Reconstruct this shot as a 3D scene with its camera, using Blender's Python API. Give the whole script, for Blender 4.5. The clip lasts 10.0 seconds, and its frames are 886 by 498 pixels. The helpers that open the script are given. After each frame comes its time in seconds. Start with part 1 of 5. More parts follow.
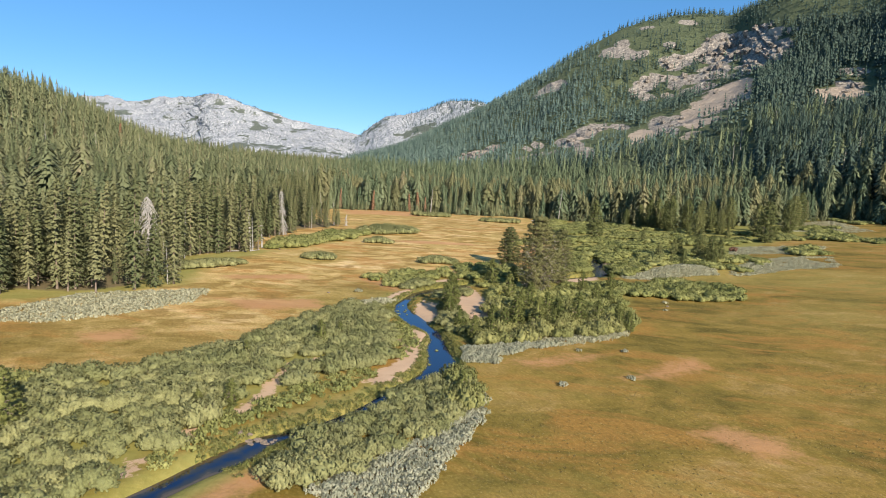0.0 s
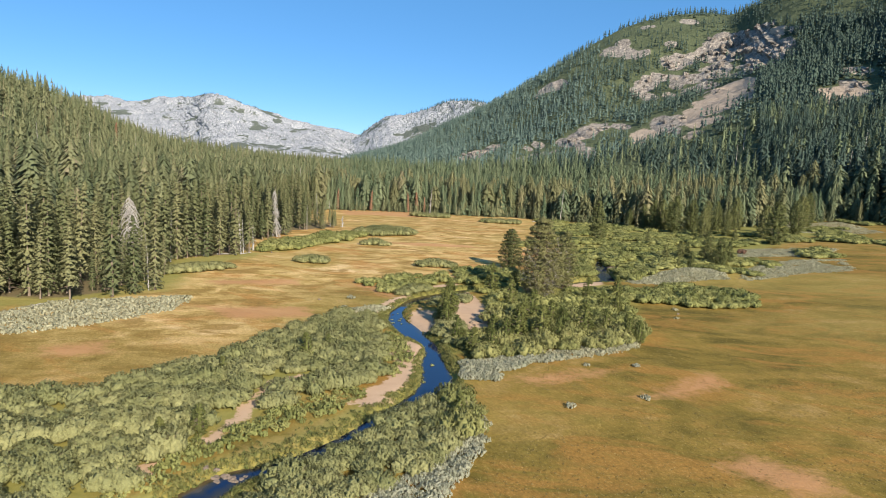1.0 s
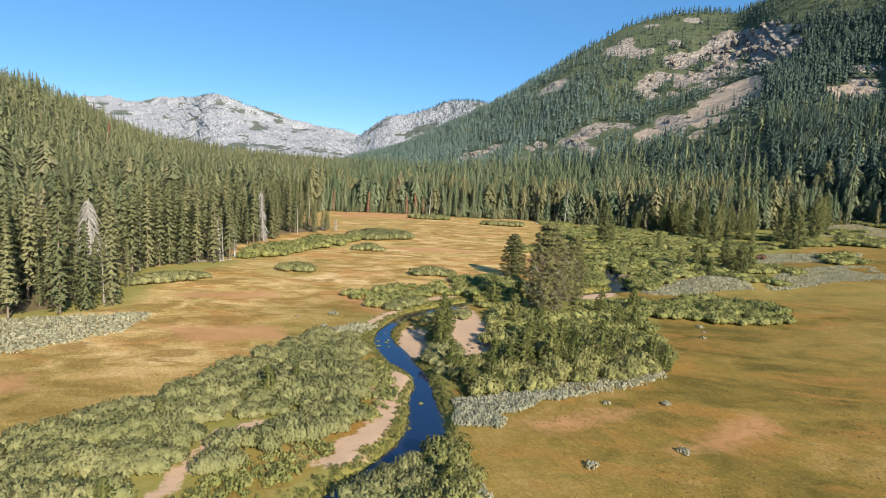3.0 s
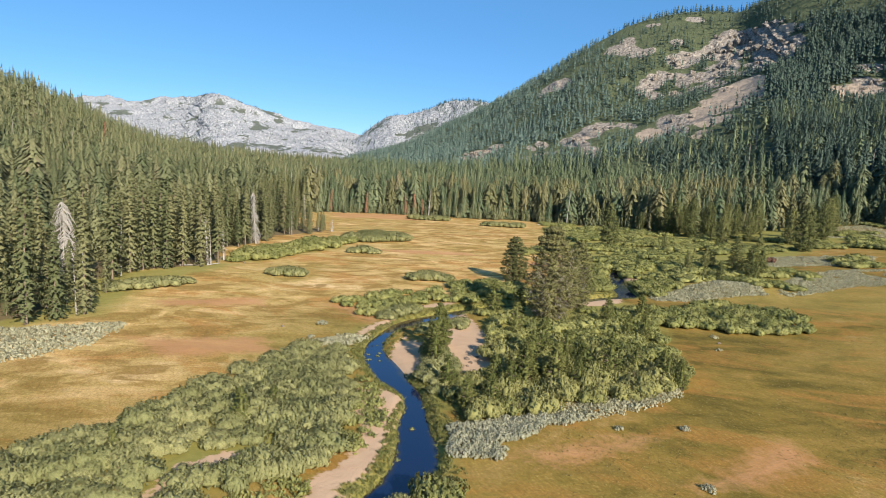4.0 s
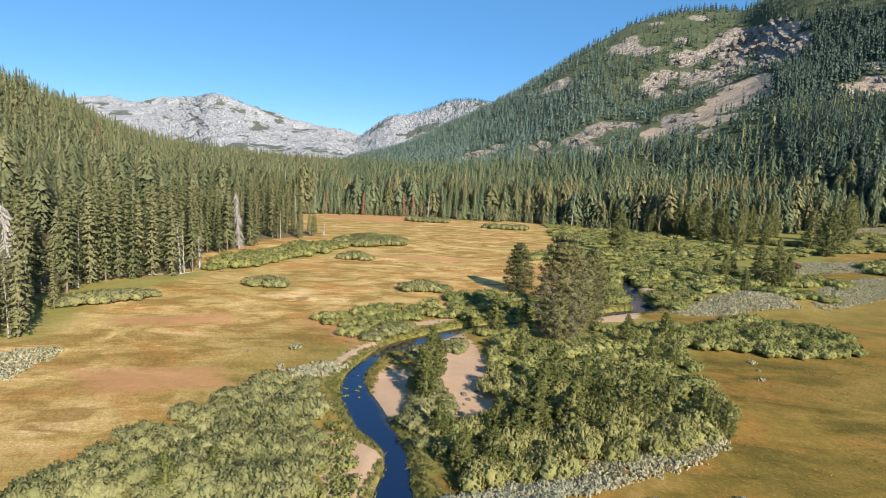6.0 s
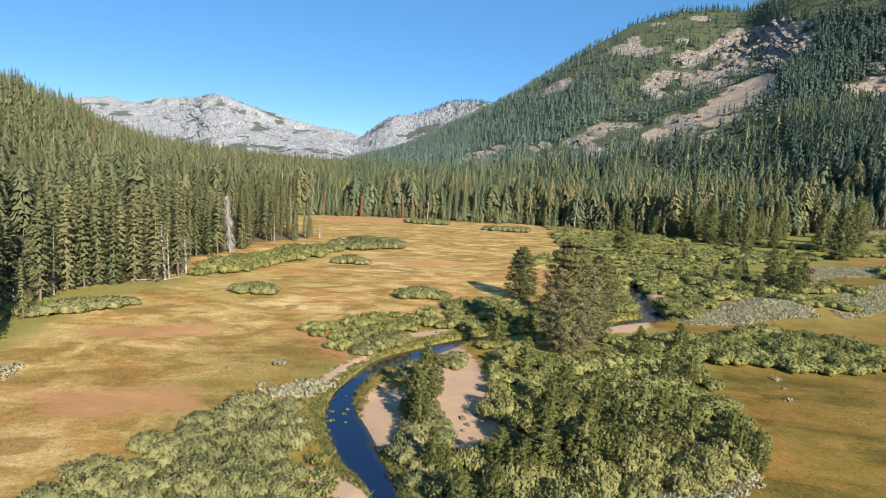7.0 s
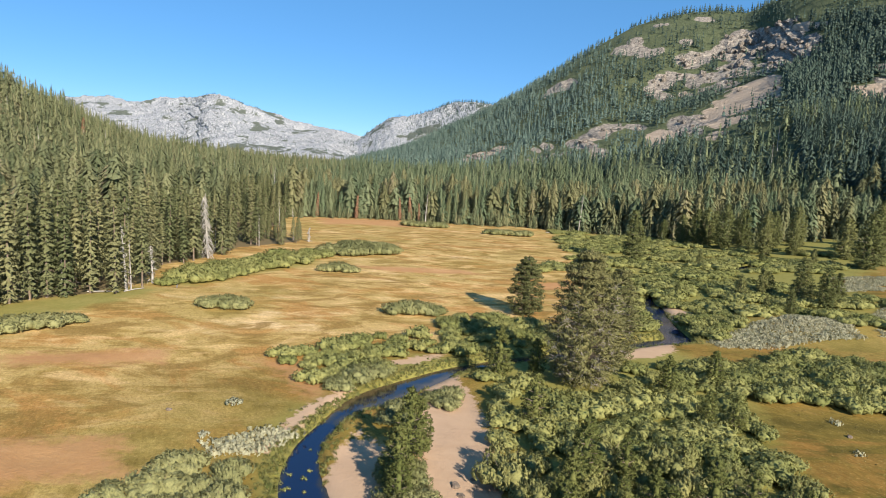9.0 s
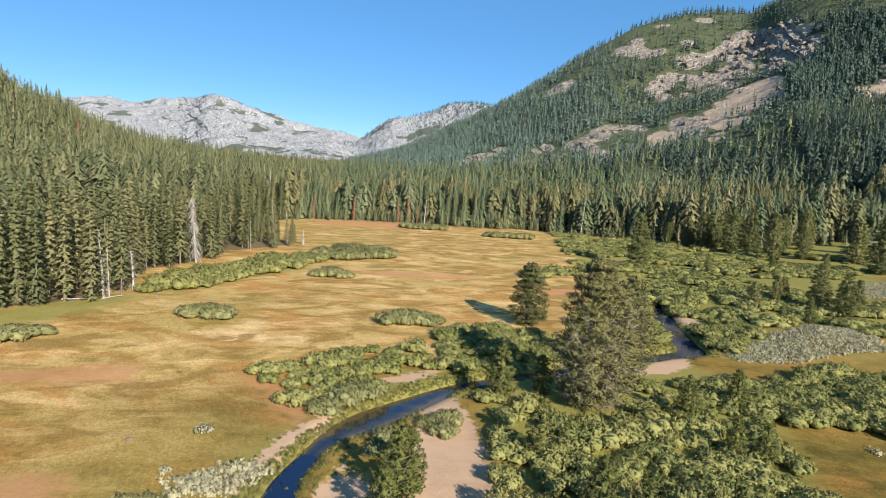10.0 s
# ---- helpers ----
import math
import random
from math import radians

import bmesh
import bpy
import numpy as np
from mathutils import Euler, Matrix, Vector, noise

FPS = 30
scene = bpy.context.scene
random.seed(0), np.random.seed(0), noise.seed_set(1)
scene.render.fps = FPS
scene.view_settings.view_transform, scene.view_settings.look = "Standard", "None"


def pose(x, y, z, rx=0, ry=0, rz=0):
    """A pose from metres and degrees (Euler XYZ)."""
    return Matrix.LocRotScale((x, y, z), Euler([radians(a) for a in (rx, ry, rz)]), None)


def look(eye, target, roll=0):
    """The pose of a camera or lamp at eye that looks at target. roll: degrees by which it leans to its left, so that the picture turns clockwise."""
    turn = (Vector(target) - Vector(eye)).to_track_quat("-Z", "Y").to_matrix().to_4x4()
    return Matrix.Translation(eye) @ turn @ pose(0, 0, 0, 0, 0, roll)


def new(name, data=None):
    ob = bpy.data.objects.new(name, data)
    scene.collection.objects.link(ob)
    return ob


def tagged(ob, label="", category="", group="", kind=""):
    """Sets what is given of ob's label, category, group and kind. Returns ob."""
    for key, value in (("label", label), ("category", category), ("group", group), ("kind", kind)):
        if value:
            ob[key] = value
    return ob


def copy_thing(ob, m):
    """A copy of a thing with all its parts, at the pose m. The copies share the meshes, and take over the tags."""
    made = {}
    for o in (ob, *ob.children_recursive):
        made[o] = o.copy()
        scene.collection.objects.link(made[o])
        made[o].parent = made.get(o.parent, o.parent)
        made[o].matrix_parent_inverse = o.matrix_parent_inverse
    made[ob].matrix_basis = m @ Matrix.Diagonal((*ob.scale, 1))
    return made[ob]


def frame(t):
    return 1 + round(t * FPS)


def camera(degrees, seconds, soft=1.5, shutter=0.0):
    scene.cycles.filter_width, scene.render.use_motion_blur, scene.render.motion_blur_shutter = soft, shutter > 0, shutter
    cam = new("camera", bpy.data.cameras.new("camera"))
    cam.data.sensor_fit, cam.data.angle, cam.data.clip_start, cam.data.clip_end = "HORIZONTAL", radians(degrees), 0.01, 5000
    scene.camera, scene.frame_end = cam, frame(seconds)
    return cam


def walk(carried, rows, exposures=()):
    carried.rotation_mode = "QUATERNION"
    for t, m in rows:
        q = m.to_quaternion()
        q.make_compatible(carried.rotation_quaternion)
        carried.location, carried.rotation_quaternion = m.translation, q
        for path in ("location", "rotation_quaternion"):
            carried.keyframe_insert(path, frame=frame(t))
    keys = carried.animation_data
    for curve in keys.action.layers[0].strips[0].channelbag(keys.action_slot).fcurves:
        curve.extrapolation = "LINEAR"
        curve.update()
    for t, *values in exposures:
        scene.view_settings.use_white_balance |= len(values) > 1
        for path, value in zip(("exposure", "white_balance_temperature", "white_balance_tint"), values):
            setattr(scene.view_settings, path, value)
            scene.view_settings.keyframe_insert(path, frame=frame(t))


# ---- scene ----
cam = camera(73.5, 10.0, soft=0.75)
PATH = [
    (0, (4.89, 2.082, 28.896), (4.781, 4.063, 28.646), 3.0),
    (0.5, (4.956, 6.047, 28.883), (4.846, 8.028, 28.633), 3.0),
    (1, (5.042, 10.047, 28.869), (4.932, 12.028, 28.619), 3.0),
    (1.5, (5.114, 14.03, 28.851), (5.002, 16.011, 28.601), 3.0),
    (2, (5.19, 17.959, 28.83), (5.077, 19.94, 28.581), 3.0),
    (2.5, (5.325, 21.891, 28.84), (5.21, 23.872, 28.591), 3.0),
    (4, (5.789, 33.749, 28.826), (5.67, 35.73, 28.577), 3.0),
    (4.5, (5.862, 37.737, 28.803), (5.741, 39.717, 28.554), 3.1),
    (5, (5.908, 41.773, 28.789), (5.786, 43.753, 28.54), 3.1),
    (5.5, (5.975, 45.774, 28.758), (5.852, 47.755, 28.509), 3.0),
    (7, (5.971, 57.469, 28.629), (5.844, 59.45, 28.384), 3.0),
    (7.5, (5.971, 61.506, 28.631), (5.844, 63.487, 28.387), 3.1),
    (8, (6.018, 65.469, 28.59), (5.891, 67.45, 28.346), 3.1),
    (8.5, (6.052, 69.389, 28.527), (5.922, 71.37, 28.285), 3.1),
    (9, (5.948, 73.3, 28.462), (5.82, 75.281, 28.221), 3.3),
    (9.5, (5.904, 77.206, 28.419), (5.776, 79.187, 28.18), 3.4),
    (10, (5.832, 81.034, 28.418), (5.704, 83.016, 28.181), 3.4),
]
walk(cam, [(t, look(eye, target, roll)) for t, eye, target, roll in PATH])

# ---- light ----
SUN_FROM = Vector((0.50, -0.80, 0.0)).normalized()
SUN_UP = radians(28)
sun = new("sun", bpy.data.lights.new("sun", "SUN"))
sun.data.energy, sun.data.angle, sun.data.color = 5.0, radians(0.53), (1.0, 0.91, 0.76)
sun_dir = Vector((SUN_FROM.x * math.cos(SUN_UP), SUN_FROM.y * math.cos(SUN_UP), math.sin(SUN_UP)))
sun.matrix_world = look(sun_dir * 100, (0, 0, 0))
world = bpy.data.worlds.new("sky")
scene.world = world
world.use_nodes = True
wn, wl = world.node_tree.nodes, world.node_tree.links
sky = wn.new("ShaderNodeTexSky")
sky.sky_type, sky.sun_disc = "NISHITA", False
sky.sun_elevation, sky.sun_rotation = SUN_UP, math.atan2(SUN_FROM.x, SUN_FROM.y)
sky.altitude, sky.air_density, sky.dust_density, sky.ozone_density = 2000, 1.0, 0.0, 4.0
vivid = wn.new("ShaderNodeHueSaturation")
vivid.inputs["Saturation"].default_value = 1.2
wl.new(sky.outputs[0], vivid.inputs["Color"])
even = wn.new("ShaderNodeMix")
even.data_type = "RGBA"
even.inputs[0].default_value = 0.4
even.inputs[7].default_value = (1.25, 3.35, 6.3, 1)
wl.new(vivid.outputs[0], even.inputs[6])
wl.new(even.outputs[2], wn["Background"].inputs[0])
wn["Background"].inputs[1].default_value = 0.076
scene.view_settings.exposure = 0.95


# ---- materials ----
def nodes_of(name):
    mat = bpy.data.materials.new(name)
    mat.use_nodes = True
    tree = mat.node_tree
    return mat, tree.nodes, tree.links, tree.nodes["Principled BSDF"]


def ramp(n, l, fac, stops):
    r = n.new("ShaderNodeValToRGB")
    while len(r.color_ramp.elements) < len(stops):
        r.color_ramp.elements.new(0.5)
    for e, (p, c) in zip(r.color_ramp.elements, stops):
        e.position, e.color = p, (*c, 1)
    l.new(fac, r.inputs[0])
    return r.outputs[0]


def noise_tex(n, l, scale, detail=4, rough=0.55, stretch=None, distort=0.0, turn=0):
    tc, mp, t = n.new("ShaderNodeNewGeometry"), n.new("ShaderNodeMapping"), n.new("ShaderNodeTexNoise")
    l.new(tc.outputs["Position"], mp.inputs[0])
    if stretch:
        mp.inputs["Scale"].default_value = stretch
    if turn:
        pre = n.new("ShaderNodeVectorRotate")
        pre.rotation_type = "Z_AXIS"
        pre.inputs["Angle"].default_value = radians(turn)
        l.new(tc.outputs["Position"], pre.inputs["Vector"])
        l.new(pre.outputs[0], mp.inputs[0])
    l.new(mp.outputs[0], t.inputs["Vector"])
    t.inputs["Scale"].default_value, t.inputs["Detail"].default_value = scale, detail
    t.inputs["Roughness"].default_value, t.inputs["Distortion"].default_value = rough, distort
    return t.outputs["Fac"]


def mix(n, l, fac, a, b, mode="MIX"):
    m = n.new("ShaderNodeMix")
    m.data_type, m.blend_type = "RGBA", mode
    for sock, v in ((m.inputs[0], fac), (m.inputs[6], a), (m.inputs[7], b)):
        if isinstance(v, (int, float)):
            sock.default_value = v
        elif isinstance(v, tuple):
            sock.default_value = (*v, 1)
        else:
            l.new(v, sock)
    return m.outputs[2]


def arith(n, l, op, a, b=0.0, clamp=False):
    m = n.new("ShaderNodeMath")
    m.operation, m.use_clamp = op, clamp
    for sock, v in zip(m.inputs, (a, b)):
        if isinstance(v, (int, float)):
            sock.default_value = v
        else:
            l.new(v, sock)
    return m.outputs[0]


def bump(n, l, bsdf, height, strength, dist):
    b = n.new("ShaderNodeBump")
    b.inputs["Strength"].default_value, b.inputs["Distance"].default_value = strength, dist
    l.new(height, b.inputs["Height"])
    l.new(b.outputs[0], bsdf.inputs["Normal"])


def foliage(name, dark, light, source, see_through=0.25, dry=None, grain=1.6):
    """Leaves or needles; source: 'object' varies by object, 'tint' by the tree's own tint."""
    mat, n, l, bsdf = nodes_of(name)
    if source == "object":
        var = n.new("ShaderNodeObjectInfo").outputs["Random"]
    else:
        a = n.new("ShaderNodeAttribute")
        a.attribute_name = "tint"
        var = a.outputs["Fac"]
    isl = n.new("ShaderNodeNewGeometry").outputs["Random Per Island"]
    f = arith(n, l, "ADD", arith(n, l, "MULTIPLY", var, 0.80), arith(n, l, "MULTIPLY", isl, 0.20))
    stops = [(0.05, dark), (0.95, light)]
    if dry:
        stops = [(0.05, dark), (0.86, light), (0.99, dry)]
    col = ramp(n, l, f, stops)
    speck = noise_tex(n, l, grain, 4, 0.7)
    col = mix(n, l, 1.0, col, ramp(n, l, speck, [(0.36, (0.80, 0.80, 0.80)), (0.52, (1.0, 1.0, 1.0)), (0.68, (1.18, 1.17, 1.14))]), "MULTIPLY")
    l.new(col, bsdf.inputs["Base Color"])
    bsdf.inputs["Roughness"].default_value = 0.75
    bsdf.inputs["Specular IOR Level"].default_value = 0.2
    bump(n, l, bsdf, noise_tex(n, l, grain * 1.7, 3, 0.7), 0.5, 0.45 / grain)
    tr, ms = n.new("ShaderNodeBsdfTranslucent"), n.new("ShaderNodeMixShader")
    l.new(col, tr.inputs[0])
    ms.inputs[0].default_value = see_through
    l.new(bsdf.outputs[0], ms.inputs[1])
    l.new(tr.outputs[0], ms.inputs[2])
    l.new(ms.outputs[0], n["Material Output"].inputs[0])
    return mat


def bark(name, a, b):
    mat, n, l, bsdf = nodes_of(name)
    t = noise_tex(n, l, 3.0, 5, 0.6, (1, 1, 0.25))
    l.new(ramp(n, l, t, [(0.3, a), (0.7, b)]), bsdf.inputs["Base Color"])
    bsdf.inputs["Roughness"].default_value = 0.9
    bump(n, l, bsdf, t, 0.6, 0.05)
    return mat


PINE = foliage("pine_needles", (0.092, 0.106, 0.044), (0.200, 0.192, 0.090), "object", 0.10)
YOUNG = foliage("young_pine_needles", (0.090, 0.104, 0.028), (0.162, 0.166, 0.050), "object", 0.12, None, 4.0)
LODGE = foliage("lodgepole_needles", (0.086, 0.104, 0.050), (0.190, 0.190, 0.094), "tint", 0.10, (0.21, 0.165, 0.11))
BELT = foliage("belt_pine_needles", (0.116, 0.124, 0.056), (0.220, 0.204, 0.100), "tint", 0.12, (0.23, 0.185, 0.12))
HILL = foliage("hillside_needles", (0.094, 0.114, 0.056), (0.200, 0.200, 0.100), "tint", 0.1, (0.20, 0.16, 0.10))
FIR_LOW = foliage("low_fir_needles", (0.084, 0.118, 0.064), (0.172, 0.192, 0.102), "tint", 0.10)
# this green is lowered for shade on the right slope, and blued for haze
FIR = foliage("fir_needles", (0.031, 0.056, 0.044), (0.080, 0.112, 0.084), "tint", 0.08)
# the same firs farther off, with distance haze painted into the green
FIR_HAZE = foliage("hazy_fir_needles", (0.060, 0.098, 0.084), (0.138, 0.186, 0.152), "tint", 0.10)
RUST_DULL = foliage("rusty_leaves", (0.16, 0.085, 0.055), (0.26, 0.16, 0.10), "object", 0.15)
RUST = foliage("dead_red_needles", (0.26, 0.135, 0.080), (0.34, 0.20, 0.12), "object", 0.1)
WILLOW = foliage("willow_leaves", (0.178, 0.184, 0.074), (0.275, 0.264, 0.116), "object", 0.14, None, 5.0)
WILLOW_T = foliage("willow_leaves_far", (0.164, 0.176, 0.054), (0.276, 0.268, 0.094), "tint", 0.14, None, 3.0)
WILLOW_G = foliage("green_willow_leaves", (0.165, 0.172, 0.056), (0.268, 0.254, 0.094), "object", 0.14, None, 5.0)
SAGE = foliage("sage_leaves", (0.325, 0.324, 0.222), (0.420, 0.410, 0.296), "object", 0.20, None, 6.0)
SAGE_T = foliage("sage_leaves_far", (0.335, 0.322, 0.206), (0.440, 0.416, 0.280), "tint", 0.20, None, 4.0)
TUSSOCK = foliage("tussock_blades", (0.200, 0.145, 0.040), (0.360, 0.270, 0.105), "tint", 0.2, None, 3.0)
SEDGE = foliage("sedge_blades", (0.120, 0.140, 0.038), (0.250, 0.222, 0.078), "tint", 0.2, None, 3.0)
DARKPINE = foliage("dark_pine_needles", (0.084, 0.098, 0.032), (0.180, 0.182, 0.068), "object", 0.12)
OLDPINE = foliage("old_pine_needles", (0.096, 0.102, 0.038), (0.195, 0.180, 0.074), "object", 0.12, None, 3.0)
TWIG = bark("dead_twigs", (0.22, 0.19, 0.16), (0.40, 0.36, 0.32))
BARK = bark("pine_bark", (0.11, 0.08, 0.055), (0.24, 0.185, 0.14))
GREY = bark("weathered_wood", (0.23, 0.21, 0.19), (0.45, 0.415, 0.38))
STEM = bark("willow_stem", (0.14, 0.10, 0.06), (0.26, 0.20, 0.13))


def ground_material():
    mat, n, l, bsdf = nodes_of("meadow_ground")
    zone = n.new("ShaderNodeAttribute")
    zone.attribute_name = "zone"
    sep = n.new("ShaderNodeSeparateColor")
    l.new(zone.outputs["Color"], sep.inputs[0])
    big = noise_tex(n, l, 0.045, 5, 0.54, (0.75, 1.2, 1), 1.4)
    mid = noise_tex(n, l, 0.22, 5, 0.62, (0.8, 1.2, 1), 1.0)
    wide = noise_tex(n, l, 0.016, 4, 0.5, (1, 1, 1), 0.8)
    fine = noise_tex(n, l, 3.0, 5, 0.75)
    clump = noise_tex(n, l, 0.9, 5, 0.7)
    tone = arith(n, l, "ADD", arith(n, l, "MULTIPLY", big, 0.62), arith(n, l, "MULTIPLY", mid, 0.38))
    lush = ramp(n, l, tone, [(0.36, (0.082, 0.063, 0.012)), (0.44, (0.138, 0.098, 0.019)), (0.50, (0.185, 0.125, 0.026)),
                             (0.56, (0.235, 0.148, 0.035)), (0.66, (0.32, 0.205, 0.075))])
    dry = ramp(n, l, tone, [(0.36, (0.22, 0.135, 0.036)), (0.43, (0.36, 0.232, 0.074)), (0.49, (0.465, 0.318, 0.118)),
                            (0.56, (0.52, 0.350, 0.142)), (0.66, (0.70, 0.490, 0.26))])
    rust = noise_tex(n, l, 0.085, 6, 0.62, (0.6, 1.3, 1), 0.9, 12)
    rusty = ramp(n, l, rust, [(0.50, (0, 0, 0)), (0.60, (0.85, 0.85, 0.85))])
    lush = mix(n, l, rusty, lush, (0.275, 0.140, 0.034))
    dry = mix(n, l, rusty, dry, (0.40, 0.200, 0.062))
    # small wet hollows and bleached patches of the drier side
    spot = noise_tex(n, l, 0.15, 4, 0.6, (0.7, 1.2, 1), 0.7, -18)
    dry = mix(n, l, ramp(n, l, spot, [(0.51, (0, 0, 0)), (0.61, (0.8, 0.8, 0.8))]), dry, (0.24, 0.138, 0.040))
    dry = mix(n, l, ramp(n, l, spot, [(0.36, (0.6, 0.6, 0.6)), (0.45, (0, 0, 0))]), dry, (0.74, 0.49, 0.23))
    lush = mix(n, l, ramp(n, l, spot, [(0.58, (0, 0, 0)), (0.68, (0.55, 0.55, 0.55))]), lush, (0.145, 0.105, 0.026))
    side = arith(n, l, "ADD", zone.outputs["Alpha"], arith(n, l, "MULTIPLY", arith(n, l, "SUBTRACT", wide, 0.5), 1.0), True)
    grass = mix(n, l, side, lush, dry)
    tint = ramp(n, l, wide, [(0.50, (0, 0, 0)), (0.64, (0.40, 0.40, 0.40))])
    grass = mix(n, l, tint, grass, (0.25, 0.205, 0.052))
    # small shadows and highlights of unmodelled grass blades, painted as noise colour
    grass = mix(n, l, ramp(n, l, fine, [(0.45, (0, 0, 0)), (0.68, (0.55, 0.55, 0.55))]), grass, (0.155, 0.108, 0.028))
    grass = mix(n, l, ramp(n, l, fine, [(0.30, (0.45, 0.45, 0.45)), (0.45, (0, 0, 0))]), grass, (0.44, 0.325, 0.125))
    grass = mix(n, l, ramp(n, l, clump, [(0.54, (0, 0, 0)), (0.75, (0.38, 0.38, 0.38))]), grass, (0.21, 0.165, 0.045))
    streak = noise_tex(n, l, 1.6, 5, 0.78, (0.45, 1.5, 1), 1.0, 60)
    grass = mix(n, l, 1.0, grass, ramp(n, l, streak, [(0.34, (0.80, 0.78, 0.74)), (0.5, (1.0, 1.0, 1.0)), (0.66, (1.16, 1.16, 1.14))]), "MULTIPLY")
    edge = arith(n, l, "SUBTRACT", arith(n, l, "MULTIPLY", mid, 0.9), 0.45)
    rag = arith(n, l, "MULTIPLY", arith(n, l, "SUBTRACT", clump, 0.5), 0.9)
    soil = ramp(n, l, arith(n, l, "ADD", arith(n, l, "ADD", sep.outputs["Blue"], edge), rag), [(0.35, (0, 0, 0)), (0.85, (0.75, 0.75, 0.75))])
    col = mix(n, l, soil, grass, mix(n, l, fine, (0.36, 0.155, 0.06), (0.47, 0.27, 0.14)))
    green = ramp(n, l, arith(n, l, "ADD", sep.outputs["Green"], edge), [(0.25, (0, 0, 0)), (0.85, (0.85, 0.85, 0.85))])
    col = mix(n, l, green, col, mix(n, l, clump, (0.135, 0.145, 0.032), (0.29, 0.255, 0.080)))
    reach = arith(n, l, "ADD", arith(n, l, "ADD", sep.outputs["Red"], arith(n, l, "MULTIPLY", edge, 0.8)), arith(n, l, "MULTIPLY", rag, 1.3))
    sand = ramp(n, l, reach, [(0.40, (0, 0, 0)), (0.56, (1, 1, 1))])
    col = mix(n, l, sand, col, mix(n, l, mid, (0.36, 0.232, 0.145), (0.50, 0.350, 0.235)))
    woody = n.new("ShaderNodeAttribute")
    woody.attribute_name = "litter"
    under = ramp(n, l, arith(n, l, "ADD", woody.outputs["Fac"], edge), [(0.40, (0, 0, 0)), (0.62, (0.95, 0.95, 0.95))])
    col = mix(n, l, under, col, mix(n, l, clump, (0.085, 0.066, 0.036), (0.20, 0.155, 0.085)))
    l.new(col, bsdf.inputs["Base Color"])
    bsdf.inputs["Roughness"].default_value = 0.95
    bsdf.inputs["Specular IOR Level"].default_value = 0.1
    bump(n, l, bsdf, arith(n, l, "ADD", arith(n, l, "MULTIPLY", fine, 0.6), clump), 0.6, 0.16)
    return mat


def water_material():
    mat, n, l, bsdf = nodes_of("stream_water")
    at = n.new("ShaderNodeAttribute")
    at.attribute_name = "shallow_reflect"
    stir = arith(n, l, "MULTIPLY", arith(n, l, "SUBTRACT", noise_tex(n, l, 0.5, 4, 0.6), 0.5), 0.9)
    # blue strengthens the sky's reflection; brown is the bed and mirrored banks
    l.new(ramp(n, l, arith(n, l, "ADD", at.outputs["Fac"], stir), [(0.45, (0.005, 0.012, 0.042)), (0.75, (0.030, 0.026, 0.016)), (1.0, (0.085, 0.060, 0.030))]), bsdf.inputs["Base Color"])
    bsdf.inputs["Roughness"].default_value = 0.04
    bsdf.inputs["IOR"].default_value = 1.33
    bsdf.inputs["Specular IOR Level"].default_value = 0.9
    bump(n, l, bsdf, noise_tex(n, l, 2.2, 3, 0.5, (1, 0.6, 1)), 0.10, 0.05)
    return mat


def mountain_material(name, floor_a, floor_b, rock_a, rock_b, scale=1.0):
    mat, n, l, bsdf = nodes_of(name)
    at = n.new("ShaderNodeAttribute")
    at.attribute_name = "rock"
    t1 = noise_tex(n, l, 0.02 * scale, 8, 0.65)
    t2 = noise_tex(n, l, 0.09 * scale, 8, 0.7, (1, 1, 0.6), 0.6)
    floor_c = ramp(n, l, t2, [(0.3, floor_a), (0.7, floor_b)])
    rock_c = ramp(n, l, t2, [(0.34, tuple(v * 0.35 for v in rock_a)), (0.46, rock_a), (0.62, rock_b)])
    m = arith(n, l, "ADD", at.outputs["Fac"], arith(n, l, "MULTIPLY", arith(n, l, "SUBTRACT", t1, 0.5), 1.1))
    f = ramp(n, l, m, [(0.42, (0, 0, 0)), (0.56, (1, 1, 1))])
    scree = n.new("ShaderNodeAttribute")
    scree.attribute_name = "scree"
    loose = arith(n, l, "ADD", scree.outputs["Fac"], arith(n, l, "MULTIPLY", arith(n, l, "SUBTRACT", t2, 0.5), 0.9))
    both = mix(n, l, f, floor_c, rock_c)
    l.new(mix(n, l, ramp(n, l, loose, [(0.45, (0, 0, 0)), (0.6, (1, 1, 1))]), both, ramp(n, l, t2, [(0.3, (0.30, 0.235, 0.175)), (0.6, (0.45, 0.355, 0.275))])), bsdf.inputs["Base Color"])
    bsdf.inputs["Roughness"].default_value = 0.95
    bsdf.inputs["Specular IOR Level"].default_value = 0.1
    bump(n, l, bsdf, t2, 1.0, 6.0)
    return mat


def stone_material():
    mat, n, l, bsdf = nodes_of("stone")
    t = noise_tex(n, l, 2.5, 6, 0.65)
    l.new(ramp(n, l, t, [(0.3, (0.10, 0.075, 0.055)), (0.7, (0.22, 0.165, 0.125))]), bsdf.inputs["Base Color"])
    bsdf.inputs["Roughness"].default_value = 0.9
    bump(n, l, bsdf, t, 0.7, 0.05)
    return mat


GROUND, WATER, STONE = ground_material(), water_material(), stone_material()
RIGHT_M = mountain_material("brushy_slope", (0.058, 0.078, 0.042), (0.138, 0.150, 0.078), (0.225, 0.195, 0.168), (0.42, 0.365, 0.305), 1.6)
LEFT_M = mountain_material("forest_floor", (0.08, 0.07, 0.035), (0.16, 0.13, 0.07), (0.3, 0.26, 0.2), (0.4, 0.35, 0.3))
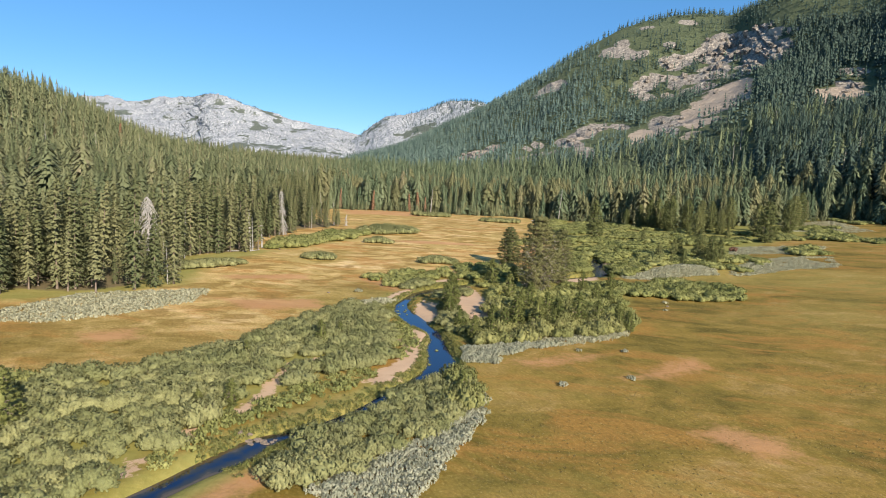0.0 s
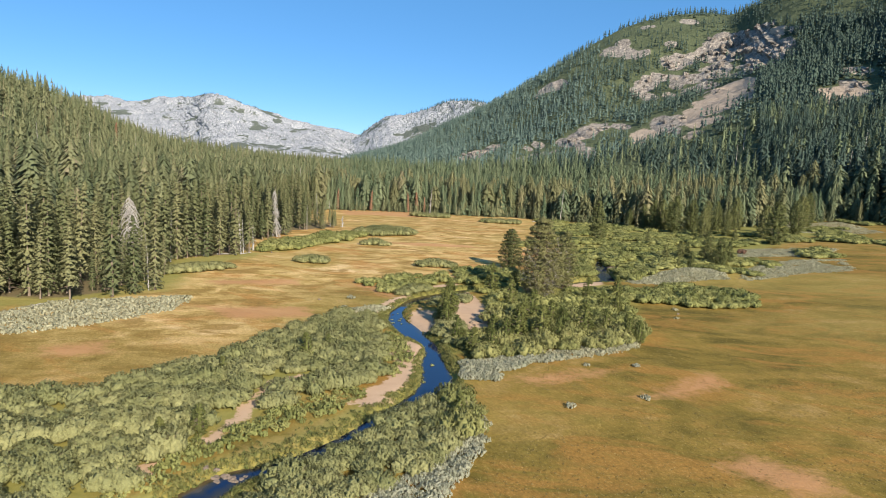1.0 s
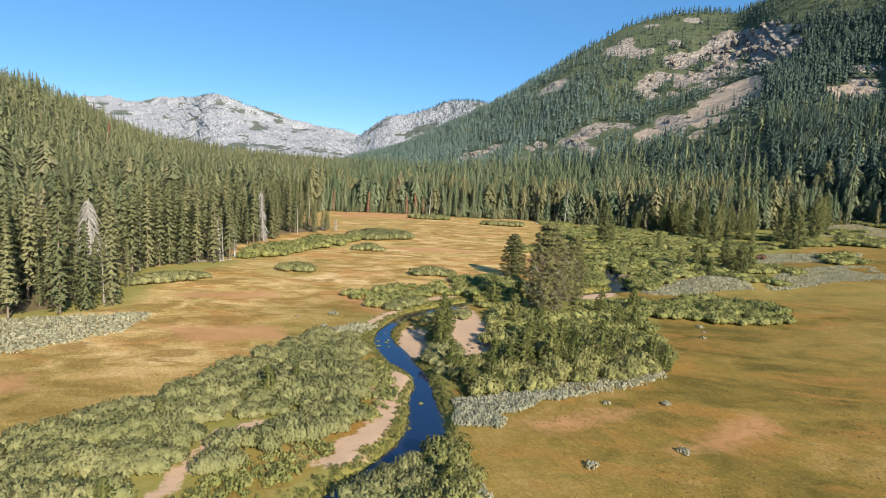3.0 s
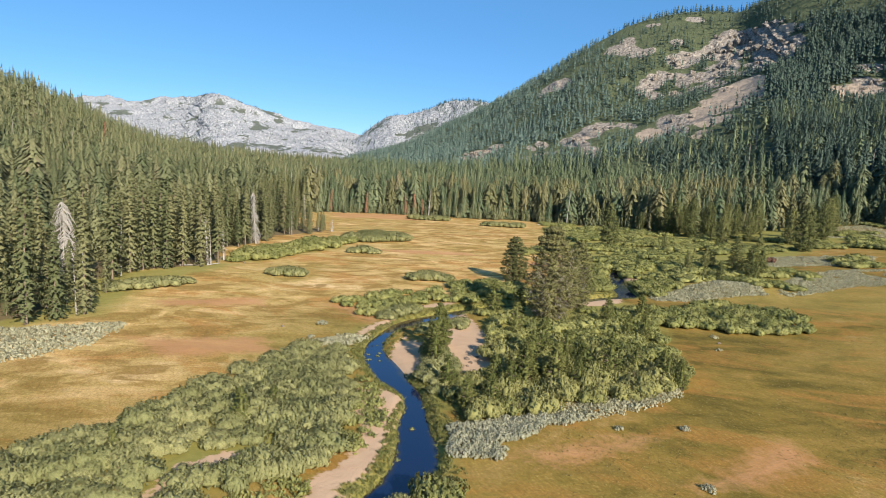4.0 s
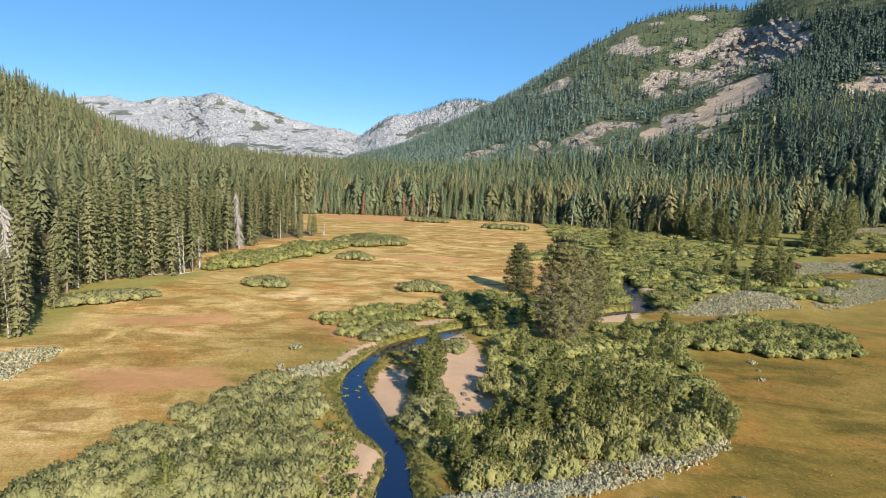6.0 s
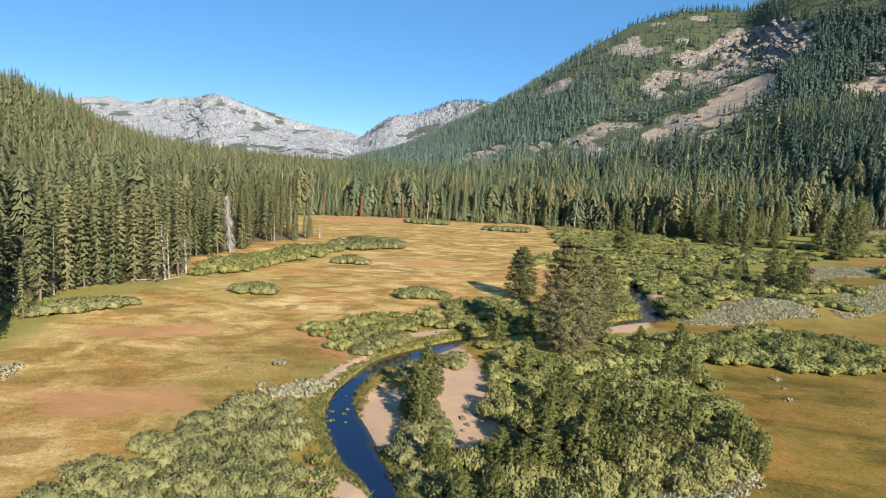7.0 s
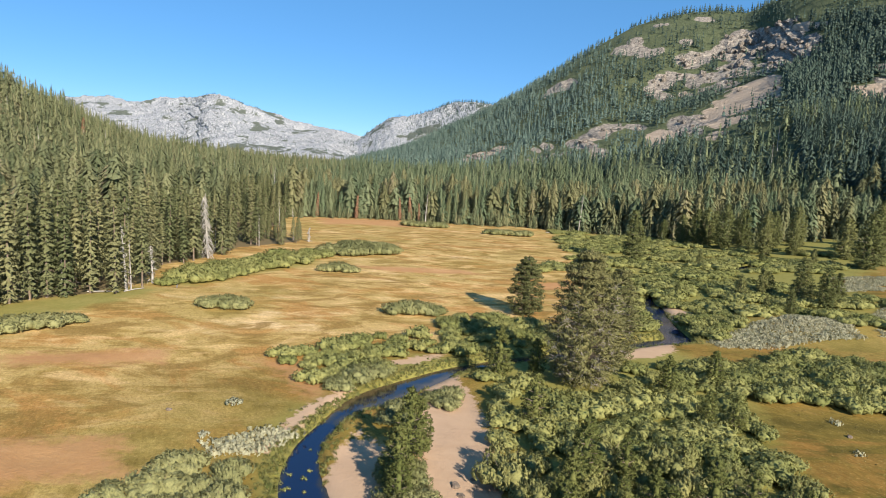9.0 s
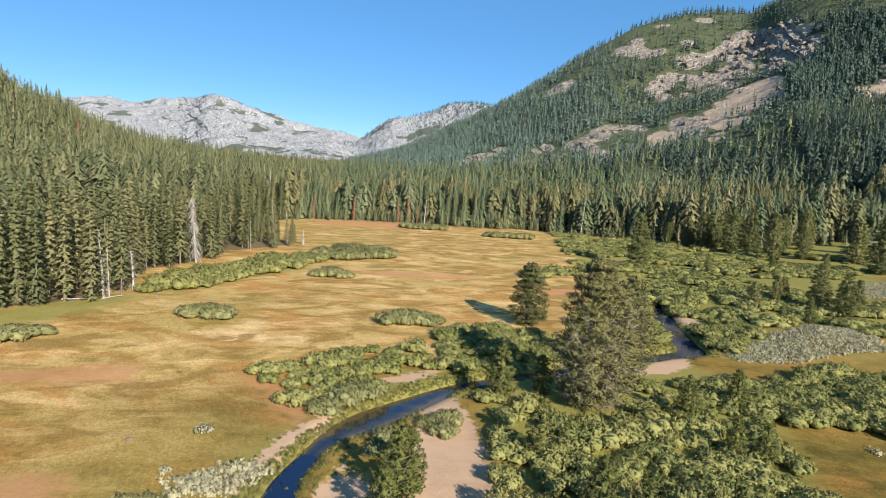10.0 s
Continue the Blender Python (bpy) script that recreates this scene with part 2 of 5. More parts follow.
# the darker granite grey leans blue, a little distance haze in its colour
GRANITE = mountain_material("granite", (0.075, 0.090, 0.072), (0.15, 0.16, 0.13), (0.24, 0.25, 0.27), (0.52, 0.515, 0.51), 1.5)

# ---- meshes ----


def hash2(i, j, seed):
    h = np.sin(i * 127.1 + j * 311.7 + seed * 74.7) * 43758.5453
    return h - np.floor(h)


def vnoise(x, y, seed=0):
    i, j = np.floor(x), np.floor(y)
    u, v = x - i, y - j
    u, v = u * u * (3 - 2 * u), v * v * (3 - 2 * v)
    a, b = hash2(i, j, seed), hash2(i + 1, j, seed)
    c, d = hash2(i, j + 1, seed), hash2(i + 1, j + 1, seed)
    return (a + (b - a) * u) * (1 - v) + (c + (d - c) * u) * v - 0.5


def fbm(x, y, octaves=5, seed=0, gain=0.5):
    s, a = 0, 1.0
    for k in range(octaves):
        s = s + a * vnoise(x * 2 ** k, y * 2 ** k, seed + k)
        a *= gain
    return s


def mesh_np(name, verts, faces, mat, smooth=False, attrs=None, normals=None):
    """A mesh from arrays of points and of faces with the same number of corners; normals: soft shading of foliage."""
    smooth = smooth or normals is not None
    verts, faces = np.asarray(verts, np.float32), np.asarray(faces, np.int32)
    me = bpy.data.meshes.new(name)
    k = faces.shape[1]
    me.vertices.add(len(verts))
    me.vertices.foreach_set("co", verts.ravel())
    me.loops.add(faces.size)
    me.loops.foreach_set("vertex_index", faces.ravel())
    me.polygons.add(len(faces))
    me.polygons.foreach_set("loop_start", np.arange(0, faces.size, k, dtype=np.int32))
    me.polygons.foreach_set("use_smooth", np.full(len(faces), smooth))
    for key, vals in (attrs or {}).items():
        vals = np.asarray(vals, np.float32)
        if vals.ndim == 1:
            me.attributes.new(key, "FLOAT", "POINT").data.foreach_set("value", vals)
        else:
            me.attributes.new(key, "FLOAT_COLOR", "POINT").data.foreach_set("color", vals.ravel())
    if normals is not None:
        me.attributes.new("custom_normal", "FLOAT_VECTOR", "POINT").data.foreach_set("vector", np.asarray(normals, np.float32).ravel())
    me.materials.append(mat)
    me.update(calc_edges=True)
    return me


def grid_faces(nu, nv):
    i, j = np.meshgrid(np.arange(nu - 1), np.arange(nv - 1), indexing="ij")
    a = (i * nv + j).ravel()
    return np.stack([a, a + nv, a + nv + 1, a + 1], 1)


def spline(pts, n):
    """A smooth curve through the points, n steps long."""
    p = np.asarray(pts, float)
    p = np.vstack([2 * p[0] - p[1], p, 2 * p[-1] - p[-2]])
    t = np.linspace(0, len(pts) - 1 - 1e-6, n)
    k = t.astype(int)
    f = (t - k)[:, None]
    a, b, c, d = p[k], p[k + 1], p[k + 2], p[k + 3]
    return 0.5 * (2 * b + (c - a) * f + (2 * a - 5 * b + 4 * c - d) * f ** 2 + (3 * b - a - 3 * c + d) * f ** 3)


def part(name, mesh, parent, label=""):
    ob = new(name, mesh)
    ob.parent = parent
    return tagged(ob, label)


def inside(poly, x, y):
    x, y = np.asarray(x, float), np.asarray(y, float)
    r = np.zeros(x.shape, bool)
    for (x0, y0), (x1, y1) in zip(poly, poly[1:] + poly[:1]):
        if y0 != y1:
            r ^= ((y0 > y) != (y1 > y)) & (x < (x1 - x0) * (y - y0) / (y1 - y0) + x0)
    return r


def line_distance(pts, x, y):
    """Distance from points to a polyline, and the place along it (0 to 1)."""
    best, along = np.full(np.shape(x), 1e9), np.zeros(np.shape(x))
    n = len(pts) - 1
    for k in range(n):
        (ax, ay), (bx, by) = pts[k][:2], pts[k + 1][:2]
        dx, dy = bx - ax, by - ay
        s = np.clip(((x - ax) * dx + (y - ay) * dy) / (dx * dx + dy * dy + 1e-9), 0, 1)
        d = np.hypot(x - ax - s * dx, y - ay - s * dy)
        near = d < best
        best, along = np.where(near, d, best), np.where(near, (k + s) / n, along)
    return best, along


def poly_edge(poly, x, y):
    """Signed distance to a polygon's edge, positive inside."""
    d, _ = line_distance(poly + poly[:1], x, y)
    return np.where(inside(poly, x, y), d, -d)


def sow(poly, gap, seed, tries=6000, avoid=None):
    """Random places in a polygon, at least gap apart."""
    r = np.random.default_rng(seed)
    p = np.asarray(poly)
    lo, hi = p.min(0), p.max(0)
    q = lo + r.random((tries, 2)) * (hi - lo)
    q = q[inside(poly, q[:, 0], q[:, 1])]
    if avoid is not None:
        q = q[~avoid(q[:, 0], q[:, 1])]
    out, cells = [], {}
    for x, y in q:
        i, j = int(x // gap), int(y // gap)
        if all((x - a) ** 2 + (y - b) ** 2 >= gap * gap for di in (-1, 0, 1) for dj in (-1, 0, 1) for a, b in cells.get((i + di, j + dj), ())):
            cells.setdefault((i, j), []).append((x, y))
            out.append((float(x), float(y)))
    return out


# ---- the stream and the ground ----
# x, y, half width of the water
STREAM = [(-95, -150, 1.8), (-62, -45, 1.8), (-42, 8, 1.8), (-33, 30, 1.5), (-22.6, 50, 1.3), (-20.4, 54.5, 1.4), (-18.2, 58, 1.9), (-17.3, 60.4, 1.7), (-15.6, 62.6, 1.4), (-13, 64.5, 1.0), (-10.3, 68, 1.0),
          (-8.0, 71.8, 0.9), (-5.6, 77, 0.85), (-2.6, 82.5, 1.2), (0.3, 88, 2.2), (0.5, 94.5, 2.3), (-0.6, 100, 2.0), (-1.1, 106, 1.4), (-2.4, 110.6, 1.5), (-5.2, 115, 2.1),
          (-7.5, 120, 2.2), (-9.9, 126, 1.9), (-10.9, 131.5, 1.4), (-10.5, 136.4, 1.2), (-9.6, 141.2, 1.2), (-7.6, 145.4, 2.2), (-4.8, 149.8, 2.6), (-1.3, 155, 2.0), (2.4, 160, 1.5), (6.4, 163.4, 1.4),
          (14, 169, 1.5), (26, 176, 1.5), (38, 184.5, 1.9), (45.2, 189, 2.6),
          (46.2, 198, 2.6), (47.4, 211, 2.6), (49.6, 221, 2.2), (51.0, 231, 1.2), (62, 258, 0.5), (90, 285, 1.5), (140, 330, 1.5)]
STREAM_C = spline(STREAM, 300)
SAND = [  # polygons of bare sand
    [(-6.4, 136), (-7.6, 131), (-7.4, 124), (-5, 118), (-2.2, 116), (-1.8, 124), (-2.6, 131)],
    [(2.6, 159), (6.0, 150), (7.6, 142), (9.0, 132), (9.6, 120), (4.4, 117.5), (2.2, 124), (0.9, 132), (0.2, 140), (-0.6, 149), (-0.2, 155)],
    [(-9.5, 112.5), (-6, 109.5), (-2.4, 107.8), (-2.8, 104), (-3.2, 98), (-2.8, 91), (-4.2, 86), (-7.6, 83), (-9.0, 84.5), (-6.2, 89), (-5.6, 95), (-7.2, 101), (-9.0, 107)],
    [(-14.6, 89.2), (-18.4, 89.0), (-21.6, 86), (-21.7, 81), (-21.9, 79), (-21.4, 73), (-22.4, 67.5), (-21.0, 66.5), (-20.1, 73), (-20.6, 79), (-20.2, 84), (-17.3, 87.2)],
    [(-9.6, 150), (-12.0, 146.6), (-13.8, 141), (-14.7, 136), (-15.6, 129), (-14.3, 128.4), (-13.3, 134), (-12.2, 140), (-10.3, 145.5)],
    [(-6.6, 159.2), (-2.9, 161.4), (1.2, 165.8), (0.4, 167.2), (-4.2, 163.6), (-7.0, 160.8)],
    [(27, 171), (35, 173), (42, 179), (42.5, 184), (38, 181.5), (30, 175.5)],
    [(-4.6, 83.5), (-8.0, 83.5), (-9.6, 80.5), (-6.6, 79.6)],
    [(-27.5, 55), (-25.6, 55), (-25.6, 51), (-27.5, 51)], [(-25.6, 62.6), (-23.6, 62.6), (-23.8, 60), (-25.6, 60)],
    [(57, 214), (60, 213), (66, 224), (63, 226)], [(51, 221), (49.9, 204), (53, 202), (56, 212), (54.5, 220)],
]
RED = [  # polygons of bare reddish soil
    [(-19.2, 48), (-17.2, 54), (-13.0, 57), (-12.5, 53), (-15, 47)],
    [(10, 93), (19, 98), (28, 101), (24, 96.5), (14, 91)], [(28, 89), (35, 96), (43, 102.5), (44, 97), (36, 91)],
    [(32, 71), (36, 74.5), (43, 70), (42, 65.5), (36.5, 65)], [(-18, 63), (-13.5, 65.2), (-9.5, 69.5), (-6.6, 74.5), (-9, 77), (-13, 71), (-18, 66)], [(-27, 158), (-20, 158), (-11, 146), (-13, 142), (-20, 150)],
    [(-62, 150), (-40, 160), (-38, 152), (-56, 146)], [(-50, 124), (-30, 130), (-24, 122), (-40, 116)],
    [(-60, 92), (-52, 98), (-48, 92), (-55, 88)], [(20, 240), (32, 248), (34, 238), (24, 232)],
    [(-35, 250), (0, 258), (8, 250), (-20, 243)], [(-95, 430), (-30, 440), (-30, 400), (-80, 380)],
]
GREEN = [  # lush wet grass
    [(-112, 100), (-84, 111), (-70, 121), (-66, 133), (-80, 145), (-125, 140)], [(-90, 118), (-62, 135), (-70, 165), (-62, 200), (-72, 200), (-90, 165), (-100, 130)],
    [(-72, 205), (-60, 205), (-45, 250), (-50, 270), (-70, 240)],
    [(-26, 48), (-21, 62), (-13, 72), (-5, 80), (-3, 78), (-9, 69), (-18, 60), (-23, 48)],
    [(-16, 137), (-12, 147), (-9.5, 149), (-8.4, 143), (-11, 135), (-12, 125), (-14, 128)],
    [(-9, 151), (2, 163), (4, 167), (-4, 165), (-12, 154)], [(1, 104), (10, 119), (8, 156), (2, 168), (0, 190), (20, 196), (46, 175), (44, 153), (36.5, 119), (17, 107)],
    [(-60, 58), (-41, 76), (-31, 92), (-28, 106), (-22, 118), (-12, 117), (-8, 96), (-16, 80), (-24, 60), (-26, 46), (-55, 44)], [(24, 184), (60, 188), (68, 215), (52, 245), (44, 270), (30, 215)], [(60, 260), (160, 330), (230, 420), (120, 430), (60, 330)], [(40, 236), (60, 210), (100, 206), (118, 262), (225, 372), (112, 405), (47, 425)],
]

EDGE_WEST = [(-62, 60), (-88, 100), (-90, 118), (-72, 122), (-66, 131), (-67, 142), (-76, 160), (-80, 180), (-72, 188), (-69, 200), (-77, 215), (-78, 230), (-74, 246), (-76, 262),
             (-74, 275), (-62, 300), (-68, 312), (-90, 330), (-98, 380), (-109, 412)]
EDGE_NORTH = [(-109, 412), (-95, 430), (-78, 440), (-60, 444), (-41, 446), (-20, 446), (0, 440), (20, 446), (40, 448), (60, 432), (88, 415), (112, 392), (140, 386), (172, 393), (212, 412), (262, 438), (310, 465)]
FOREST_WEST = [(x - (7 if y < 180 else 2), y) for x, y in EDGE_WEST[2:]] + [(-300, 412), (-300, 118)]
FOREST_NORTH = EDGE_NORTH + [(310, 700), (-300, 700), (-300, 412)]


def rise(x, y):
    """The valley floor's slow swell towards the eastern side."""
    e = np.clip(x - 58, 0, 400)
    return 0.06 * e * e / (e + 8)


def ground_z(x, y):
    x, y = np.asarray(x, float), np.asarray(y, float)
    d, s = line_distance([tuple(p) for p in STREAM_C[::3]], x, y)
    w = np.interp(s, np.linspace(0, 1, len(STREAM_C)), STREAM_C[:, 2])
    k = np.clip((d - w + 1.2) / 2.4, 0, 1)
    k = k * k * (3 - 2 * k)
    z = rise(x, y) + 0.35 * fbm(x / 26, y / 26, 3, 3) + 0.10 * fbm(x / 3.1, y / 3.1, 3, 9) * (np.hypot(x, y - 120) < 260)
    z = np.where(d < 60, z * k + (1 - k) * -1.5, z)
    for p in SAND[:2]:
        e = np.clip(poly_edge(p, x, y) / 2.0 + 0.5, 0, 1)
        z = z - 0.35 * e * k
    # a sage-covered mound
    z = z + 2.0 * np.exp(-(((x - 74) / 14) ** 2 + ((y - 203) / 10) ** 2))
    return z


def z_at(x, y):
    return float(ground_z(np.array([x]), np.array([y]))[0])


def axis(lo, hi, step, lo_end, hi_end, grow=1.22):
    mid = list(np.arange(lo, hi, step))
    a, s = [], step
    while (a[-1] if a else lo) > lo_end:
        s *= grow
        a.append((a[-1] if a else lo) - s)
    b, s = [], step
    while (b[-1] if b else mid[-1]) < hi_end:
        s *= grow
        b.append((b[-1] if b else mid[-1]) + s)
    return np.array(a[::-1] + mid + b)


def build_ground():
    xs, ys = axis(-45, 62, 0.9, -4700, 4700, 1.15), axis(44, 245, 0.95, -4700, 4700, 1.10)
    X, Y = np.meshgrid(xs, ys, indexing="ij")
    x, y = X.ravel(), Y.ravel()
    z = ground_z(x, y)
    far = np.hypot(x, y) > 700
    z = np.where(far, np.minimum(z, 6), z) - np.clip((np.hypot(x, y) - 700) / 400, 0, 1) * 6
    zone = np.zeros((len(x), 4), np.float32)
    near = (np.abs(x) < 260) & (y > -20) & (y < 480)
    for ch, polys, soft in ((0, SAND, 3.2), (1, GREEN, 9.0), (2, RED, 6.0)):
        v = np.zeros(near.sum())
        for p in polys:
            v = np.maximum(v, np.clip(poly_edge(p, x[near], y[near]) / soft + 0.5, 0, 1))
        zone[near, ch] = v
    d, s = line_distance([tuple(p) for p in STREAM_C[::3]], x[near], y[near])
    west = np.interp(y, STREAM_C[:, 1], STREAM_C[:, 0])
    zone[:, 3] = np.clip((west - 2 - x) / 34, 0, 1) * np.clip((y - 70) / 45, 0.35, 1)
    zone[near, 3] = np.maximum(zone[near, 3], np.clip((y[near] - 205) / 60, 0, 1) * np.clip((60 - x[near]) / 20, 0, 1))
    dry_bank = (x[near] > west[near]) & (y[near] > 117) & (y[near] < 156)
    zone[near, 1] = np.maximum(zone[near, 1], np.clip(1.1 - (d - 2) / 3.5, 0, 0.8) * np.where(dry_bank, 0.3, 1.0))
    litter = np.zeros(len(x))
    for p in (FOREST_WEST, FOREST_NORTH):
        litter = np.maximum(litter, np.clip(poly_edge(p, x, y) / 8 + 0.35, 0, 1))
    me = mesh_np("ground", np.stack([x, y, z], 1), grid_faces(len(xs), len(ys)), GROUND, True, {"zone": zone, "litter": litter})
    tagged(new("ground", me), "dry golden mountain meadow with rust and green patches", "meadow", kind="structure")
    c = STREAM_C
    t = np.gradient(c[:, :2], axis=0)
    t /= np.linalg.norm(t, axis=1)[:, None]
    nrm = np.stack([-t[:, 1], t[:, 0]], 1)
    cols = [np.column_stack([c[:, :2] + nrm * (c[:, 2:3] + 0.5) * k, np.full(len(c), -0.75) + np.maximum(rise(c[:, 0], c[:, 1]) - 0.1, 0)]) for k in (-1, -0.5, 0, 0.5, 1)]
    # brown at the edges; two stretches browned further as dark banks mirrored there
    me = mesh_np("stream", np.stack(cols, 1).reshape(-1, 3), grid_faces(len(c), 5), WATER, True, {"shallow_reflect": (np.array((1.0, 0.35, 0.0, 0.35, 1.0))[None, :] + 0.55 * ((c[:, 1:2] > 138) & (c[:, 1:2] < 172)) + 0.45 * (c[:, 1:2] < 64)).ravel()})
    tagged(new("water", me), "clear dark blue stream winding between sandy banks", "stream", kind="structure")


build_ground()

# ---- mountains ----
R_FOOT = [(-304, 1302, 29), (-158, 1152, 34), (-64, 1052, 36), (14, 952, 39), (79, 882, 40), (139, 802, 42), (183, 742, 42),
          (224, 682, 43), (255, 622, 44), (267, 582, 44), (284, 522, 43), (310, 442, 42), (330, 332, 42), (320, 222, 40)]
R_MID = [(-447, 1902, 40), (-222, 1602, 57), (-95, 1502, 82), (14, 1352, 94), (106, 1252, 103), (191, 1152, 119), (284, 1202, 160),
         (392, 1252, 214), (480, 1232, 248), (503, 1152, 246), (506, 1002, 199), (540, 852, 167), (540, 652, 148), (522, 452, 118)]
R_CREST = [(-614, 2602, 55), (-338, 2402, 114), (-146, 2202, 186), (12, 2102, 253), (154, 2002, 336), (302, 1952, 430), (435, 1952, 510),
           (572, 1902, 530), (683, 1802, 513), (681, 1602, 486), (730, 1502, 499), (821, 1352, 493), (870, 1102, 476), (884, 802, 380)]
R_EDGE = [(-170, 480, -3), (-110, 475, -3), (-50, 470, -3), (5, 465, -3), (45, 465, -3), (85, 455, -1), (122, 430, 1),
          (158, 418, 3), (190, 420, 5), (220, 425, 6), (250, 425, 8), (270, 340, 9), (255, 240, 8), (230, 150, 7)]
L_EDGE = [(-80, 20, -2), (-95, 75, -2), (-100, 150, -2), (-98, 195, -2), (-96, 240, -2), (-100, 290, -2), (-104, 350, -2), (-112, 430, -3), (-130, 482, -3)]
L_MID = [(-323, 182, 24), (-323, 262, 24), (-313, 382, 26), (-305, 452, 22), (-309, 542, 19), (-306, 622, 18), (-271, 722, 17), (-229, 852, 17), (-193, 1002, 18)]
L_CREST = [(-563, 322, 110), (-590, 482, 120), (-511, 622, 97), (-503, 742, 79), (-496, 862, 53), (-477, 962, 37), (-417, 1102, 28), (-340, 1252, 23), (-283, 1452, 21)]
F_CREST = [(-2774, 3602, 369), (-2411, 3602, 372), (-2124, 3602, 364), (-1910, 3602, 394), (-1719, 3502, 396), (-1537, 3402, 414),
           (-1338, 3402, 356), (-1205, 3402, 302), (-1006, 3402, 251), (-809, 3402, 222), (-646, 3402, 208), (-419, 3402, 203)]
F_BASE = [(-1547, 2002, -9), (-1342, 2002, 0), (-1180, 2002, 9), (-1060, 2002, 15), (-980, 2002, 19), (-856, 1902, 23),
          (-743, 1902, 29), (-669, 1902, 33), (-557, 1902, 38), (-447, 1902, 44), (-356, 1902, 49), (-228, 1902, 55)]
K_CREST = [(-715, 2902, 127), (-605, 2902, 179), (-493, 2802, 238), (-428, 2802, 280), (-323, 2802, 295), (-219, 2802, 331), (-62, 2702, 354), (13, 2702, 345), (163, 2702, 339)]
K_BASE = [(-540, 2202, 40), (-434, 2102, 45), (-364, 2102, 50), (-314, 2102, 55), (-234, 2102, 60), (-154, 2102, 70), (-37, 2102, 90), (21, 2102, 95), (138, 2102, 100)]
# bare rock on the eastern slope: x, y, z, radius
CRAGS = [(428, 1443, 308, 17), (457, 1454, 321, 14), (488, 1449, 329, 14), (512, 1453, 340, 18), (543, 1470, 357, 21), (570, 1481, 376, 18), (570, 1418, 360, 20), (550, 1332, 325, 22), (542, 1358, 323, 22),
    (524, 1387, 315, 20), (508, 1409, 321, 17), (566, 1335, 344, 14), (555, 1262, 312, 16), (554, 1222, 304, 13), (535, 1197, 280, 15), (532, 1233, 288, 13), (517, 1227, 272, 13), (512, 1161, 255, 12),
    (485, 1162, 243, 11), (486, 1328, 282, 16), (468, 1290, 260, 15), (473, 1254, 252, 10), (446, 1327, 261, 11), (387, 1380, 268, 12), (364, 1371, 255, 12), (347, 1364, 243, 11), (334, 1348, 231, 10),
    (418, 1348, 262, 13), (433, 1318, 249, 13), (401, 1306, 239, 10), (412, 1248, 221, 10), (348, 1304, 215, 9), (381, 1281, 216, 9), (440, 1234, 229, 10)]
CLIFFS = [(309, 1035, 136, 10), (312, 1007, 129, 10), (296, 1015, 122, 9), (329, 1016, 139, 8), (295, 960, 112, 7), (414, 1117, 201, 9), (92, 1162, 84, 6), (113, 1173, 92, 8), (118, 1083, 73, 6),
    (133, 1072, 77, 5), (214, 1110, 121, 6), (198, 1103, 110, 5), (487, 892, 160, 8), (506, 890, 167, 9), (532, 908, 185, 8), (558, 948, 214, 8)]
LEDGES = [(66, 1051, 57, 8), (81, 1056, 61, 8), (98, 1075, 68, 8), (154, 1112, 99, 10), (166, 1107, 102, 10), (181, 1123, 112, 10), (200, 1137, 119, 11), (219, 1135, 129, 11), (171, 1078, 93, 8),
    (174, 1019, 79, 8), (251, 1099, 127, 8), (-34, 1168, 56, 8), (-23, 1196, 63, 11), (-8, 1243, 70, 13), (16, 1261, 81, 11), (34, 1296, 92, 11), (-17, 1264, 76, 11)]
SCREE = [(448, 1101, 214, 11), (427, 1030, 194, 8), (426, 1083, 199, 15), (410, 1008, 179, 10), (400, 1048, 181, 12), (394, 996, 169, 12), (387, 1030, 170, 10), (371, 1038, 163, 10), (377, 983, 155, 10),
    (359, 982, 147, 8), (350, 1010, 147, 10), (333, 993, 135, 8), (323, 940, 122, 7), (335, 933, 126, 5), (346, 925, 131, 5), (307, 890, 106, 5), (293, 876, 98, 5), (274, 1017, 112, 8),
    (262, 1013, 104, 8), (250, 995, 92, 6), (590, 1271, 350, 8), (594, 1246, 347, 8), (590, 1304, 360, 7), (499, 896, 168, 9), (518, 893, 171, 9), (3, 1265, 81, 7), (21, 1271, 86, 6),
    (34, 1296, 92, 6), (183, 1104, 109, 5), (201, 1120, 117, 5)]
BALDS = [(177, 1570, 262, 15), (156, 1588, 252, 12), (144, 1583, 240, 9), (188, 1562, 266, 12), (341, 1588, 357, 18), (327, 1621, 368, 16), (359, 1542, 345, 18), (382, 1523, 348, 9), (360, 1656, 396, 10),
    (452, 1533, 366, 9), (541, 1707, 468, 14), (446, 1757, 464, 10), (513, 1475, 348, 12), (494, 1448, 330, 9), (561, 1493, 384, 12), (586, 1379, 379, 11)]


def loft(rows, nu, nv):
    """A surface through rows of points, bottom row first."""
    fine = np.stack([spline(r, nu) for r in rows], 0)
    return np.stack([spline(fine[:, k], nv) for k in range(nu)], 0)


def back_of(crest, run, drop):
    return [(x * (1 + run / math.hypot(x, y)), y * (1 + run / math.hypot(x, y)), z - drop) for x, y, z in crest]


